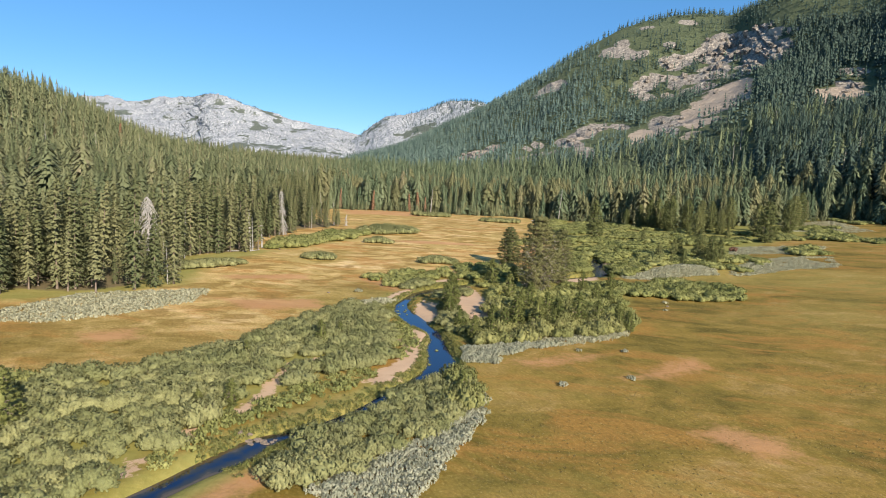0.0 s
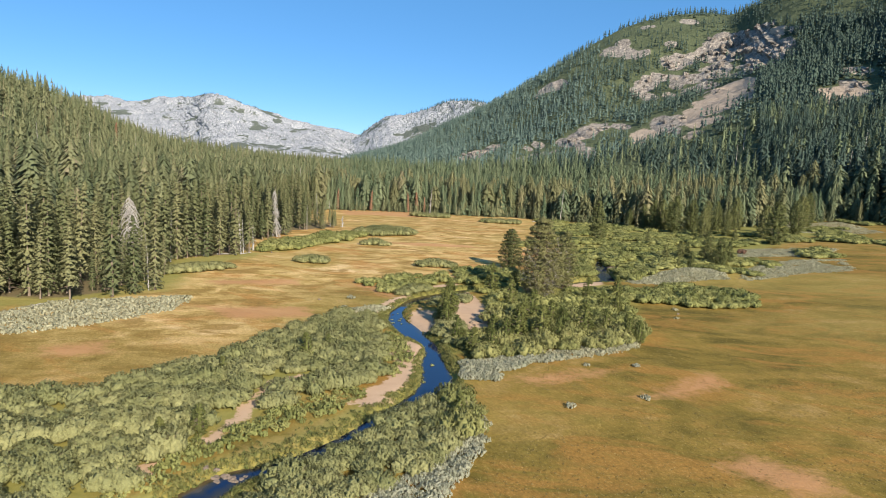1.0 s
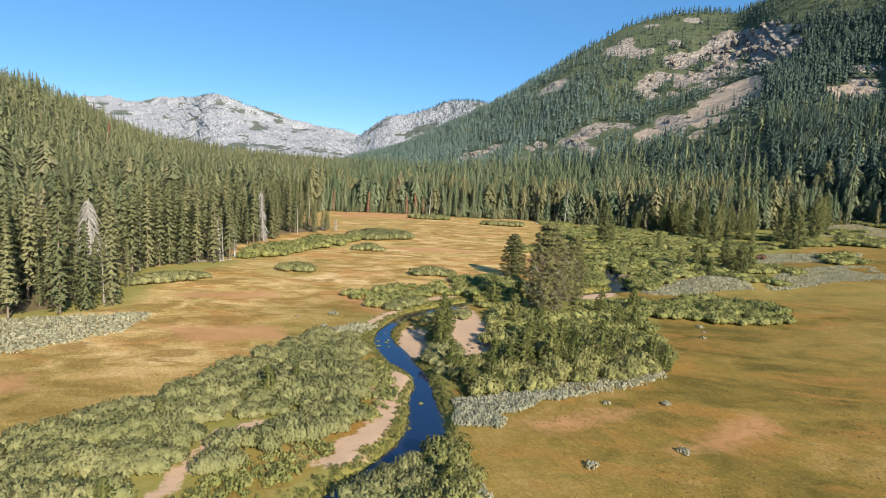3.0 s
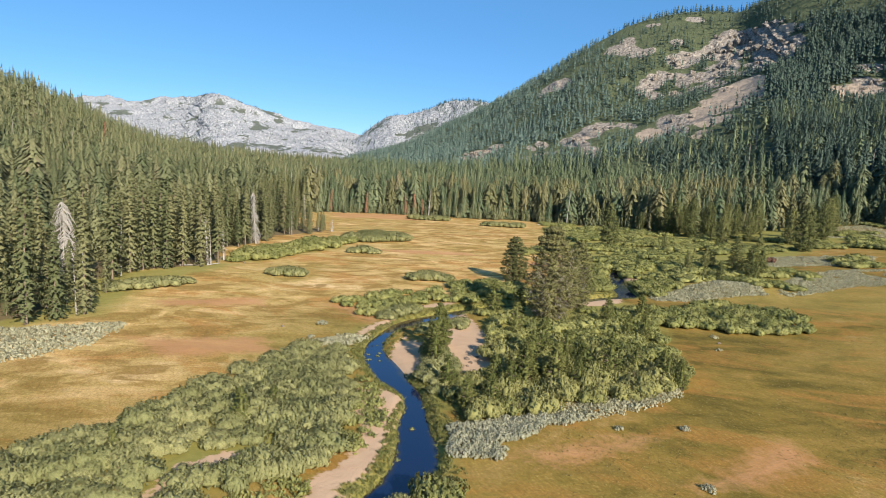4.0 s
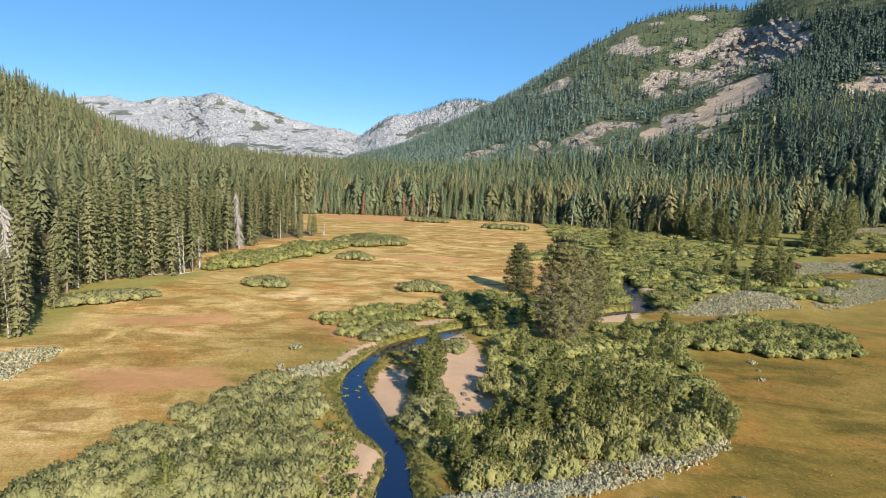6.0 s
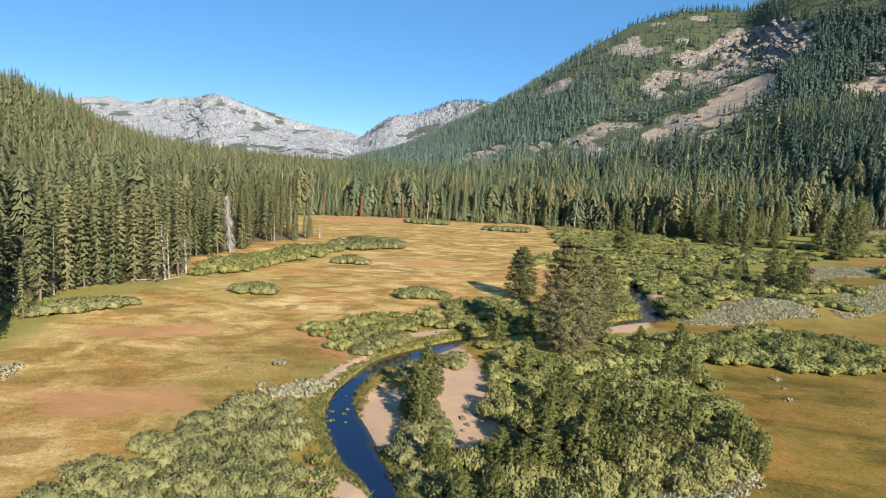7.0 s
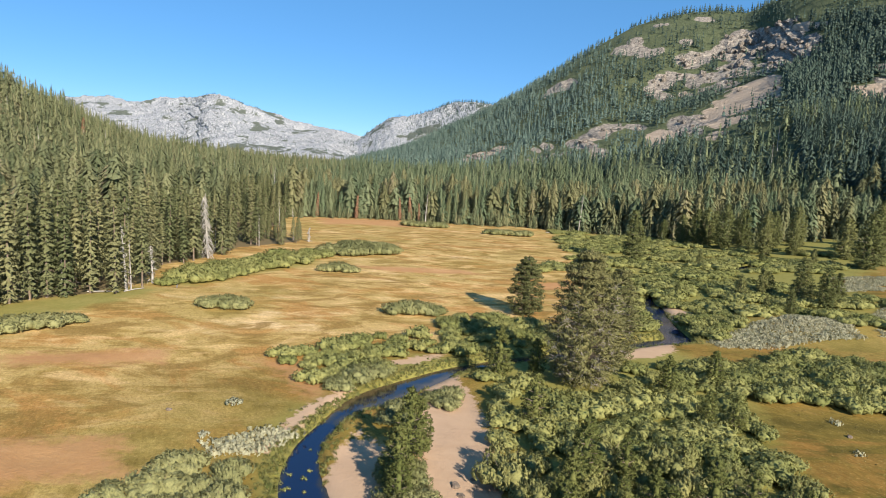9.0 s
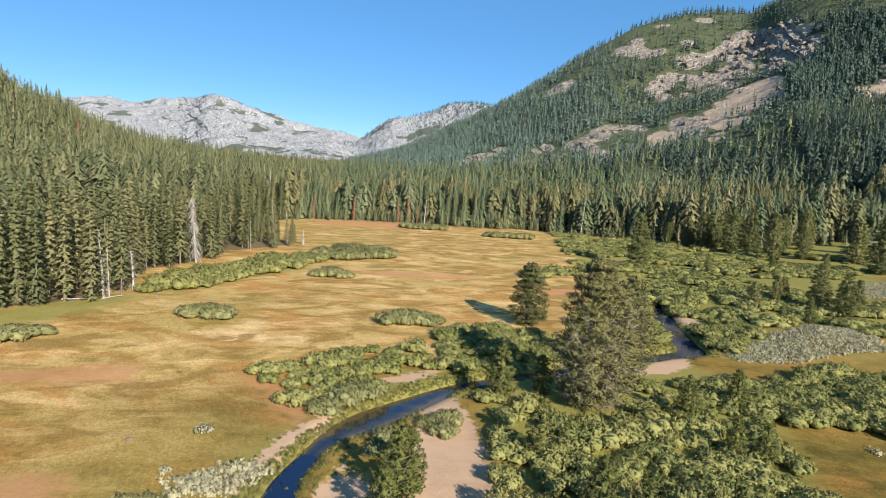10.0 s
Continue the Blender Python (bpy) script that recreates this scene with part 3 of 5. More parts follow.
def mountain(name, rows, nu, nv, mat, rough, rock_fn, label, screes=(), smooth=False):
    S = loft(rows, nu, nv)
    x, y = S[..., 0], S[..., 1]
    rock = rock_fn(x, y, S[..., 2])
    scree = spread(screes, x, y, S[..., 2])
    fade = np.clip(np.linspace(0, 1, nv) * 5, 0, 1)[None, :]
    S[..., 2] += fade * rough * fbm(x / 160, y / 160, 6, 21)
    # buttresses and gullies: the bare rock stands out and back across the slope
    along = np.cumsum(np.hypot(np.gradient(x, axis=0), np.gradient(y, axis=0)), axis=0)
    out = np.stack([np.gradient(y, axis=0), -np.gradient(x, axis=0)], 2)
    out /= np.linalg.norm(out, axis=2, keepdims=True) + 1e-9
    z = S[..., 2]
    ribs = 0.42 - np.abs(fbm(along / 34, z / 70, 4, 33, 0.6)) * 1.6 + 0.5 * fbm(along / 60, z / 16, 4, 37, 0.6)
    S[..., :2] += out * (fade * rock * rough * 0.75 * ribs)[..., None]
    S[..., 2] += fade * rock * rough * 0.30 * fbm(along / 22, z / 12, 4, 39, 0.6)
    me = mesh_np(name, S.reshape(-1, 3), grid_faces(nu, nv), mat, smooth, {"rock": rock.ravel(), "scree": scree.ravel()})
    tagged(new(name, me), label, "mountain", kind="structure")
    return S, np.maximum(rock, scree)


def spread(spots, x, y, z):
    m = np.zeros(x.shape)
    for cx, cy, cz, r in spots:
        m = np.maximum(m, np.clip(1.6 - np.sqrt((x - cx) ** 2 + 1.4 * (z - cz) ** 2 + 0.08 * (y - cy) ** 2) / (1.5 * r), 0, 1))
    return m


def right_rock(x, y, z):
    m = spread(CRAGS + CLIFFS + LEDGES + BALDS, x, y, z)
    return np.clip(m + (0.1 + 0.5 * (m > 0)) * fbm(x / 40, y / 40, 4, 5), 0, 1)


def granite_rock(x, y, z):
    return np.clip(0.84 + 0.9 * fbm(x / 110, y / 160, 5, 15, 0.7), 0, 1)


E_S, E_ROCK = mountain("mountain_east", [R_EDGE, R_FOOT, R_MID, R_CREST, back_of(R_CREST, 500, 200)], 440, 330, RIGHT_M, 16, right_rock,
                       "steep forested mountainside with brown rock outcrops and scree", SCREE)
W_S, W_ROCK = mountain("mountain_west", [L_EDGE, L_MID, L_CREST, back_of(L_CREST, 300, 60)], 120, 90, LEFT_M, 8, lambda x, y, z: np.zeros(x.shape),
                       "low densely forested hillside above the meadow")
F_S, F_ROCK = mountain("mountain_north", [F_BASE, [tuple((np.array(a) + np.array(b)) / 2 + np.array((0, 0, 10))) for a, b in zip(F_BASE, F_CREST)], F_CREST, back_of(F_CREST, 600, 250)], 220, 130, GRANITE, 34, granite_rock,
         "distant pale grey granite peak with sparse trees", (), True)
K_S, K_ROCK = mountain("mountain_northeast", [K_BASE, K_CREST, back_of(K_CREST, 400, 200)], 130, 80, GRANITE, 22, granite_rock,
         "distant rounded granite knob with sparse forest", (), True)


# ---- plants: templates ----
def unit(v):
    return v / (np.linalg.norm(v, axis=-1, keepdims=True) + 1e-9)


def orient(v, f, n):
    """Turns the triangles so that they face the way of their points' normals."""
    g = np.cross(v[f[:, 1]] - v[f[:, 0]], v[f[:, 2]] - v[f[:, 0]])
    back = np.einsum("ij,ij->i", g, n[f].mean(1)) < 0
    f = f.copy()
    f[back] = f[back][:, [0, 2, 1]]
    return v, f, n


def leaves(base, tip, width, r, nrm, loose=0.5, vary=0.3, flat=0.6):
    """Small three-cornered leaves that face about the way nrm; returns points, triangles and normals."""
    base, tip, nrm = np.asarray(base, float), np.asarray(tip, float), np.asarray(nrm, float)
    n, nu = len(base), unit(nrm)
    half, mid = (tip - base) * 0.5, (tip + base) * 0.5
    level = half - nu * (half * nu).sum(1, keepdims=True) * r.uniform(flat, 1.0, (n, 1))
    half = unit(level + r.normal(size=(n, 3)) * 0.02) * np.linalg.norm(half, axis=1, keepdims=True)
    base, tip = mid - half, mid + half
    side = unit(np.cross(half, nu + r.normal(size=(n, 3)) * loose))
    w = np.broadcast_to(np.asarray(width, float), (n,))[:, None]
    v = np.stack([base + side * w * 0.5, base - side * w * 0.5, tip], 1).reshape(-1, 3)
    soft = np.repeat(unit(unit(nrm) + r.normal(size=(n, 3)) * vary), 3, axis=0)
    return orient(v, np.arange(n * 3).reshape(n, 3), soft)


def rounded(v, f, middle=None, up=0.35):
    """Normals that point away from a middle, or, without one, from the upright axis."""
    if middle is None:
        n = unit(unit(v * (1, 1, 0)) + (0, 0, up))
    else:
        n = unit(v - np.asarray(middle))
    return orient(v, f, n)


def tube(points, radii, sides=6):
    """A tapered limb through the points."""
    p, rr = np.asarray(points, float), np.asarray(radii, float)
    t = np.gradient(p, axis=0)
    t /= np.linalg.norm(t, axis=1)[:, None] + 1e-9
    up = np.where(np.abs(t[:, 2:3]) > 0.9, np.array([[1.0, 0, 0]]), np.array([[0, 0, 1.0]]))
    a = np.cross(t, up)
    a /= np.linalg.norm(a, axis=1)[:, None]
    b = np.cross(t, a)
    ang = np.arange(sides) / sides * 2 * np.pi
    v = p[:, None] + rr[:, None, None] * (np.cos(ang)[None, :, None] * a[:, None] + np.sin(ang)[None, :, None] * b[:, None])
    f = []
    for i in range(len(p) - 1):
        for j in range(sides):
            q, k = i * sides + j, i * sides + (j + 1) % sides
            f += [(q, k, k + sides), (q, k + sides, q + sides)]
    return v.reshape(-1, 3), np.array(f)


def join(pieces):
    out, n = [[] for _ in pieces[0]], 0
    for piece in pieces:
        for k, a in enumerate(piece):
            out[k].append(a + n if k == 1 else a)
        n += len(piece[0])
    return tuple(np.concatenate(a) for a in out)


def crown_shape(t, style):
    """Relative reach of the branches at height t of the crown (0 at its foot, 1 at the tip)."""
    if style == "spire":
        return (1 - t) ** 0.75 * (0.55 + 0.45 * np.minimum(1, t * 5)) + 0.04
    if style == "broad":
        return np.sqrt(np.maximum(0, 1 - t ** 2.6)) * (0.55 + 0.45 * np.minimum(1, t * 3.5)) + 0.03
    return (1 - t) ** 0.8 + 0.03


def skirts(tiers, points, h, reach, foot, style, r, droop=0.55):
    """A crown of ragged drooping skirts, one a tier."""
    vs, fs, n = [], [], 0
    for i in range(tiers):
        t = (i + r.uniform(0.05, 0.7)) / tiers
        z = h * (foot + (1 - foot) * t)
        ln = reach * float(crown_shape(np.array(t), style)) * r.uniform(0.8, 1.15)
        up = max(droop * ln, (1 - foot) * h / tiers * 0.9)
        a0, m = r.uniform(0, 6.28), points * 2
        off = r.normal(0, 0.06, 2) * ln
        v = [(off[0], off[1], min(z + up, h * 1.02))]
        for k in range(m):
            a = a0 + 6.283 * (k + r.uniform(-0.25, 0.25)) / m
            q = ln * (r.uniform(0.85, 1.3) if k % 2 else r.uniform(0.35, 0.65))
            v.append((off[0] + math.cos(a) * q, off[1] + math.sin(a) * q, z - (0.12 if k % 2 else -0.12) * ln + r.normal(0, 0.10) * ln))
        vs.append(np.array(v))
        fs.append(np.array([(0, 1 + k, 1 + (k + 1) % m) for k in range(m)]) + n)
        n += len(v)
    return np.concatenate(vs), np.concatenate(fs)


def conifer_meshes(name, h, reach, foot, style, seed, needles, whorls, per, pairs, sprig=0.45, dead=0.3, droop=0.28, bole=BARK):
    """A trunk with dead stubs, and a crown of feathered boughs in whorls."""
    r = np.random.default_rng(seed)
    bend = r.normal(0, 0.010, 2)
    wood = [tube([(bend[0] * z * z / h * 2, bend[1] * z * z / h * 2, z) for z in np.linspace(-0.4, h * 0.98, 7)],
                 np.linspace(0.012 * h, 0.02, 7) + np.array([0.05, 0, 0, 0, 0, 0, 0]), 7)]
    for _ in range(int(16 * dead) + 3):
        z = r.uniform(0.06, foot + 0.2) * h
        a, ln = r.uniform(0, 6.28), r.uniform(0.4, 0.9) * reach
        wood.append(tube([(0, 0, z), (math.cos(a) * ln * 0.6, math.sin(a) * ln * 0.6, z - 0.1 * ln), (math.cos(a) * ln, math.sin(a) * ln, z - 0.25 * ln)], (0.05, 0.035, 0.01), 4))
    base, tip, wid, turn = [], [], [], []
    lean = r.uniform(0, 6.28)
    for i in range(whorls):
        t = min(0.985, (i + r.uniform(0.2, 0.8)) / whorls)
        z = h * (foot + (1 - foot) * t)
        off = bend * z * z / h * 2
        spread = reach * float(crown_shape(np.array(t), style)) * r.uniform(0.82, 1.12)
        a0 = r.uniform(0, 6.28)
        for k in range(per):
            a = a0 + 6.283 * (k + r.uniform(-0.3, 0.3)) / per
            ln = spread * (r.uniform(0.82, 1.06) if style == "broad" else r.uniform(0.7, 1.15)) * (1 + 0.08 * math.cos(a - lean))
            out = np.array([math.cos(a), math.sin(a), 0])
            across = np.array([-out[1], out[0], 0])
            rise_ = 0.45 * t - 0.08 + r.normal(0, 0.07)
            zz = z + r.normal(0, 0.45 if style == "broad" else 0.30)
            for s in range(pairs):
                f = 0.30 + 0.70 * (s + r.uniform(0.2, 0.9)) / pairs
                p = np.array([off[0], off[1], zz]) + out * ln * f + np.array([0, 0, (rise_ * f - droop * f * f) * ln])
                for sgn in (-1, 1):
                    way = out * r.uniform(0.5, 1.0) + across * sgn * r.uniform(0.3, 0.9) + np.array([0, 0, r.normal(0.10, 0.22)])
                    way /= np.linalg.norm(way)
                    q = sprig * (0.75 + 0.35 * ln / reach) * r.uniform(0.7, 1.25)
                    base.append(p - way * q * 0.25)
                    tip.append(p + way * q)
                    wid.append(q * r.uniform(0.45, 0.7))
                    turn.append(out * (0.45 + 0.5 * f) + across * sgn * 0.25 + np.array([0, 0, 0.38]))
    top = np.array([bend[0] * h * 2, bend[1] * h * 2, h])
    for k in range(4):
        base.append(top - (0, 0, 0.9))
        tip.append(top + (0, 0, 0.35))
        wid.append(0.3)
        turn.append(np.array([math.cos(k * 1.57), math.sin(k * 1.57), 0.4]))
    heart = rounded(*skirts(max(6, int(h / 1.7)), 4, h * 0.98, reach * 0.30, foot + 0.01, style, r, 0.5))
    v, f, nn = join([leaves(base, tip, np.array(wid), r, turn, 0.5, 0.18), heart])
    wv, wf = join(wood)
    return mesh_np(name + "_trunk", wv, wf, bole, True), mesh_np(name + "_crown", v, f, needles, normals=nn)


def pine_meshes(name, h, reach, foot, seed, needles, clumps, tufts, size, tuft, bole=None, bare=0.0):
    """A full, rounded pine: a trunk with limbs, clumps of needles over its whole outline, and dead twigs inside."""
    r = np.random.default_rng(seed)
    bend = r.normal(0, 0.008, 2)
    wood = [tube([(bend[0] * z * z / h * 2, bend[1] * z * z / h * 2, z) for z in np.linspace(-0.4, h * 0.97, 7)], np.linspace(0.016 * h, 0.03, 7), 7)]
    base, tip, wid, dead, turn = [], [], [], [], []
    for i in range(clumps):
        t = 1 - r.random() ** 0.8 * 0.99
        rows = max(6, int(h / 1.05))
        t = float(np.clip((round(t * rows) + r.normal(0, 0.16 if h > 9 else 0.4)) / rows, 0.01, 0.97))
        z = h * (foot + (1 - foot) * t)
        a = i * 2.39996 + r.normal(0, 0.3)
        rad = reach * float(crown_shape(np.array(t), "broad")) * (1 - (0.22 if bare else 0.34) * t)
        q = rad * r.uniform(0.12, 1.0) ** 0.5
        c = np.array([math.cos(a) * q + bend[0] * z * z / h * 2, math.sin(a) * q + bend[1] * z * z / h * 2, z])
        if i % 3 == 0:
            wood.append(tube([(0, 0, z - 0.35 * q), (c[0] * 0.5, c[1] * 0.5, z - 0.15 * q), c], (0.06, 0.045, 0.015), 4))
        withered = r.random() < bare * (1 - t)
        if withered or t < 0.6 and r.random() < bare:
            p = c * (r.uniform(0.7, 1.0), r.uniform(0.7, 1.0), 1)
            for _ in range(9 if withered else 4):
                e = p + r.normal(0, 0.5, 3) * size + np.array([math.cos(a), math.sin(a), -0.1]) * size * 0.5
                dead.append(tube([p, e], (0.03, 0.008), 3))
        out = np.array([math.cos(a), math.sin(a), 0.35 + 0.8 * t])
        s = size * r.uniform(0.75, 1.25) * (0.65 + 0.35 * rad / reach)
        for _ in range(tufts // 4 if withered else tufts):
            d = r.normal(size=3)
            d /= np.linalg.norm(d)
            p = c + d * s * (1.15, 1.15, 0.5) * r.uniform(0.5, 1.0)
            way = d * 0.6 + out * 0.6 + r.normal(0, 0.3, 3)
            way /= np.linalg.norm(way)
            ln = tuft * r.uniform(0.7, 1.3)
            base.append(p - way * ln * 0.4)
            tip.append(p + way * ln * 0.6)
            wid.append(ln * r.uniform(0.22, 0.38))
            turn.append(d + out * 0.5)
    top = np.array([bend[0] * h * 2, bend[1] * h * 2, h])
    for _ in range(14):
        base.append(top + r.normal(0, 0.12, 3) * size - (0, 0, tuft))
        tip.append(top + r.normal(0, 0.15, 3) * size + (0, 0, 0.2))
        wid.append(0.3 * tuft)
        turn.append(np.array([0.5, -0.8, 0.3]))
    heart = join([rounded(*lump(0, 0, h * (foot + (1 - foot) * t), reach * 0.26 * float(crown_shape(np.array(t), "broad")) * (1 - 0.40 * t), h * 0.12, r, 8, 4)) for t in (0.1, 0.25, 0.4, 0.55, 0.7, 0.82)])
    v, f, nn = join([leaves(base, tip, np.array(wid), r, turn, 0.45, 0.25), heart])
    wv, wf = join(wood)
    out = [("trunk", mesh_np(name + "_trunk", wv, wf, bole or BARK, True)), ("crown", mesh_np(name + "_crown", v, f, needles, normals=nn))]
    if len(dead) > 20:
        dv, df = join(dead)
        out.append(("deadwood", mesh_np(name + "_twigs", dv, df, TWIG, True)))
    return out


def plant(name, parts, label, category, group=""):
    """A thing at the world's origin: an empty with its parts, to be copied into place."""
    ob = tagged(new(name), label, category, group)
    ob.empty_display_size = 0.3
    for pn, me in parts:
        o = part(pn, me, ob)
        if pn in ("deadwood", "stem"):
            tagged(o, kind="stuff")
    return ob


def set_out(ob, places, seed, smin=0.85, smax=1.15, sink=0.05, squash=(1, 1)):
    """Copies of ob at the places (x, y[, size]), turned and scaled at random; the first is ob itself."""
    r = np.random.default_rng(seed)
    for k, pl in enumerate(places):
        s = r.uniform(smin, smax) * (pl[2] if len(pl) > 2 else 1)
        m = pose(pl[0], pl[1], z_at(pl[0], pl[1]) - sink, 0, 0, r.uniform(0, 360))
        o = ob if k == 0 else copy_thing(ob, m)
        o.matrix_basis = m @ Matrix.Diagonal((s, s, s * r.uniform(*squash), 1))


def boughs(tiers, per, h, reach, foot, style, r, broad=0.30):
    """Drooping fan-shaped boughs in whorls, softly shaded from the trunk outwards."""
    v, f, nn = [], [], []
    for i in range(tiers):
        for k in range(per):
            t = min(0.985, (i + (k + r.random()) / per) / tiers)
            z = h * (foot + (1 - foot) * t)
            a = (i * per + k) * 2.39996 + r.normal(0, 0.5)
            ln = reach * float(crown_shape(np.array(t), style)) * r.uniform(0.55, 1.2)
            o, s = np.array([math.cos(a), math.sin(a), 0]), np.array([-math.sin(a), math.cos(a), 0])
            q = r.uniform(0.15, 0.45) * ln
            w = max(broad * ln, 0.4) * r.uniform(0.7, 1.3)
            top = o * q + (0, 0, z + 0.45 * ln + r.normal(0, 0.25))
            tip = o * ln + (0, 0, z - r.uniform(0.05, 0.35) * ln)
            n = len(v)
            v += [top, tip + s * w + (0, 0, r.normal(0, 0.15)), tip - s * w + (0, 0, r.normal(0, 0.15))]
            f.append((n, n + 1, n + 2))
            m = o + (0, 0, 0.40) + r.normal(0, 0.14, 3)
            nn += [m + (0, 0, 0.3), m + s * 0.5, m - s * 0.5]
    n = len(v)
    v += [np.array([0.25, 0, h * 0.93]), np.array([-0.15, 0.2, h * 0.93]), np.array([0, 0, h * 1.03])]
    nn += [np.array([0.3, -0.5, 0.5])] * 3
    f.append((n, n + 1, n + 2))
    return np.array(v), np.array(f), unit(np.array(nn))


def tree_template(tiers, points, h, reach, foot, seed, style="spire", broad=0.30):
    """A light tree for the woods; returns points and triangles."""
    r = np.random.default_rng(seed)
    v, f, n = boughs(tiers, points, h, reach, foot, style, r, broad)
    pieces = [orient(v, f, n), rounded(*skirts(max(3, tiers // 5), 3, h * 0.97, reach * 0.42, foot, style, r))]
    if tiers > 9:
        pieces.append(rounded(*tube([(0, 0, -1.0), (0, 0, h * (foot + 0.1))], (0.012 * h, 0.010 * h), 3)))
    return join(pieces)


def woods(name, templates, places, mat, label, seed, smin=0.75, smax=1.2, category="forest"):
    """Many trees as one object; places are x, y, z."""
    r = np.random.default_rng(seed)
    V, F, T, N, n = [], [], [], [], 0
    pl = np.asarray(places)
    pick = r.integers(0, len(templates), len(pl))
    for k, (tv, tf, tn) in enumerate(templates):
        p = pl[pick == k]
        m = len(p)
        if not m:
            continue
        a, s = r.uniform(0, 6.283, m), r.uniform(smin, smax, m) * (p[:, 3] if p.shape[1] > 3 else 1)
        w = s * r.uniform(0.85, 1.2, m)
        c, d = np.cos(a) * w, np.sin(a) * w
        x = tv[None, :, 0] * c[:, None] - tv[None, :, 1] * d[:, None] + p[:, 0:1]
        y = tv[None, :, 0] * d[:, None] + tv[None, :, 1] * c[:, None] + p[:, 1:2]
        z = tv[None, :, 2] * s[:, None] + p[:, 2:3]
        V.append(np.stack([x, y, z], 2).reshape(-1, 3))
        F.append((tf[None] + (np.arange(m) * len(tv))[:, None, None]).reshape(-1, 3) + n)
        T.append(np.repeat(r.random(m), len(tv)))
        c, d = np.cos(a)[:, None], np.sin(a)[:, None]
        N.append(np.stack([tn[None, :, 0] * c - tn[None, :, 1] * d, tn[None, :, 0] * d + tn[None, :, 1] * c, np.repeat(tn[None, :, 2], m, 0)], 2).reshape(-1, 3))
        n += m * len(tv)
    me = mesh_np(name, np.concatenate(V), np.concatenate(F), mat, True, {"tint": np.concatenate(T)}, np.concatenate(N))
    return tagged(new(name, me), label, category, kind="stuff")


def lump(x, y, z, rx, rz, r, sides=8, rings=5):
    """A rough closed lump, the shaded heart of a bush."""
    v = [(x, y, z + rz)]
    for i in range(1, rings):
        th = math.pi * i / rings
        for j in range(sides):
            a = 6.283 * j / sides
            q = r.uniform(0.72, 1.12)
            v.append((x + math.sin(th) * math.cos(a) * rx * q, y + math.sin(th) * math.sin(a) * rx * q, z + math.cos(th) * rz * q))
    v.append((x, y, z - rz))
    f = [(0, 1 + j, 1 + (j + 1) % sides) for j in range(sides)]
    for i in range(rings - 2):
        for j in range(sides):
            a, b = 1 + i * sides + j, 1 + i * sides + (j + 1) % sides
            f += [(a, a + sides, b + sides), (a, b + sides, b)]
    o = 1 + (rings - 2) * sides
    f += [(len(v) - 1, o + (j + 1) % sides, o + j) for j in range(sides)]
    return np.array(v), np.array(f)


def bush_arrays(seed, wide, tall, sprays, per, leaf, lobes=7, spray=0.25, upright=0.6, heart=0.83, fat=(6, 4), slim=0.62, clumpy=0.55, lumpy=0.5):
    """A bush of leafy sprays standing on a few rounded lobes; returns points, triangles and normals."""
    r = np.random.default_rng(seed)
    a = np.arange(lobes) * 2.4 + r.normal(0, 0.3, lobes)
    q = np.sqrt((np.arange(lobes) + 0.3) / lobes) * 0.72
    hz = r.uniform(1 - 0.45 * lumpy, 1.0, lobes) * tall * (1 - 0.35 * q)
    rad = r.uniform(0.46 - 0.2 * lumpy, 0.54 - 0.1 * lumpy, lobes) * wide
    mid = np.stack([np.cos(a) * wide * q, np.sin(a) * wide * q, hz * 0.46], 1)
    size = np.stack([rad, rad, hz * 0.54], 1)
    k = r.choice(lobes, sprays * 5, p=rad * (rad + hz) / (rad * (rad + hz)).sum())
    d = unit(r.normal(size=(len(k), 3)))
    d[:, 2] = np.where(r.random(len(k)) < 0.8, np.abs(d[:, 2]), -0.5 * np.abs(d[:, 2]))
    p = mid[k] + d * size[k] * r.uniform(0.90, 1.07, (len(k), 1))
    deep = ((((p[:, None] - mid[None]) / size[None]) ** 2).sum(2) < 0.6).any(1)
    keep = np.flatnonzero(~deep & (p[:, 2] > 0.06))[:sprays]
    p, d = p[keep], d[keep]
    axis = unit(d * 0.55 + r.normal(0, 0.22, d.shape) + (0, 0, upright))
    s = spray * r.uniform(0.6, 1.35, (len(p), 1))
    p, d, axis, s = (np.repeat(v, per, axis=0) for v in (p, d, axis, s))
    off = unit(r.normal(size=p.shape))
    off = off * np.where((off * d).sum(1, keepdims=True) < -0.2, -1, 1) * s * 0.55 * r.uniform(0.3, 1.0, (len(p), 1))
    c = p + off + axis * s * r.uniform(-0.6, 0.8, (len(p), 1))
    way = unit(axis * 0.7 + unit(off) * 0.6 + r.normal(0, 0.3, p.shape))
    ln = leaf * r.uniform(0.65, 1.35, (len(p), 1))
    pieces = [leaves(c - way * ln * 0.5, c + way * ln * 0.5, ln[:, 0] * slim, r, d * 0.8 + unit(off) * clumpy + (0, 0, 0.2), 0.2, 0.06, 0.85)]
    if heart:
        pieces += [rounded(*lump(*m, rr * heart, h2 * 0.52 * heart, r, *fat), m) for m, rr, h2 in zip(mid, rad, hz)]
    return join(pieces)


def stems_arrays(seed, wide, tall, count=9):
    r = np.random.default_rng(seed + 100)
    out = []
    for _ in range(count):
        a, q = r.uniform(0, 6.28), r.uniform(0.2, 0.7) * wide
        out.append(tube([(math.cos(a) * 0.15, math.sin(a) * 0.15, -0.2), (math.cos(a) * q * 0.6, math.sin(a) * q * 0.6, tall * 0.4), (math.cos(a) * q, math.sin(a) * q, tall * 0.75)], (0.04, 0.03, 0.012), 4))
    return join(out)


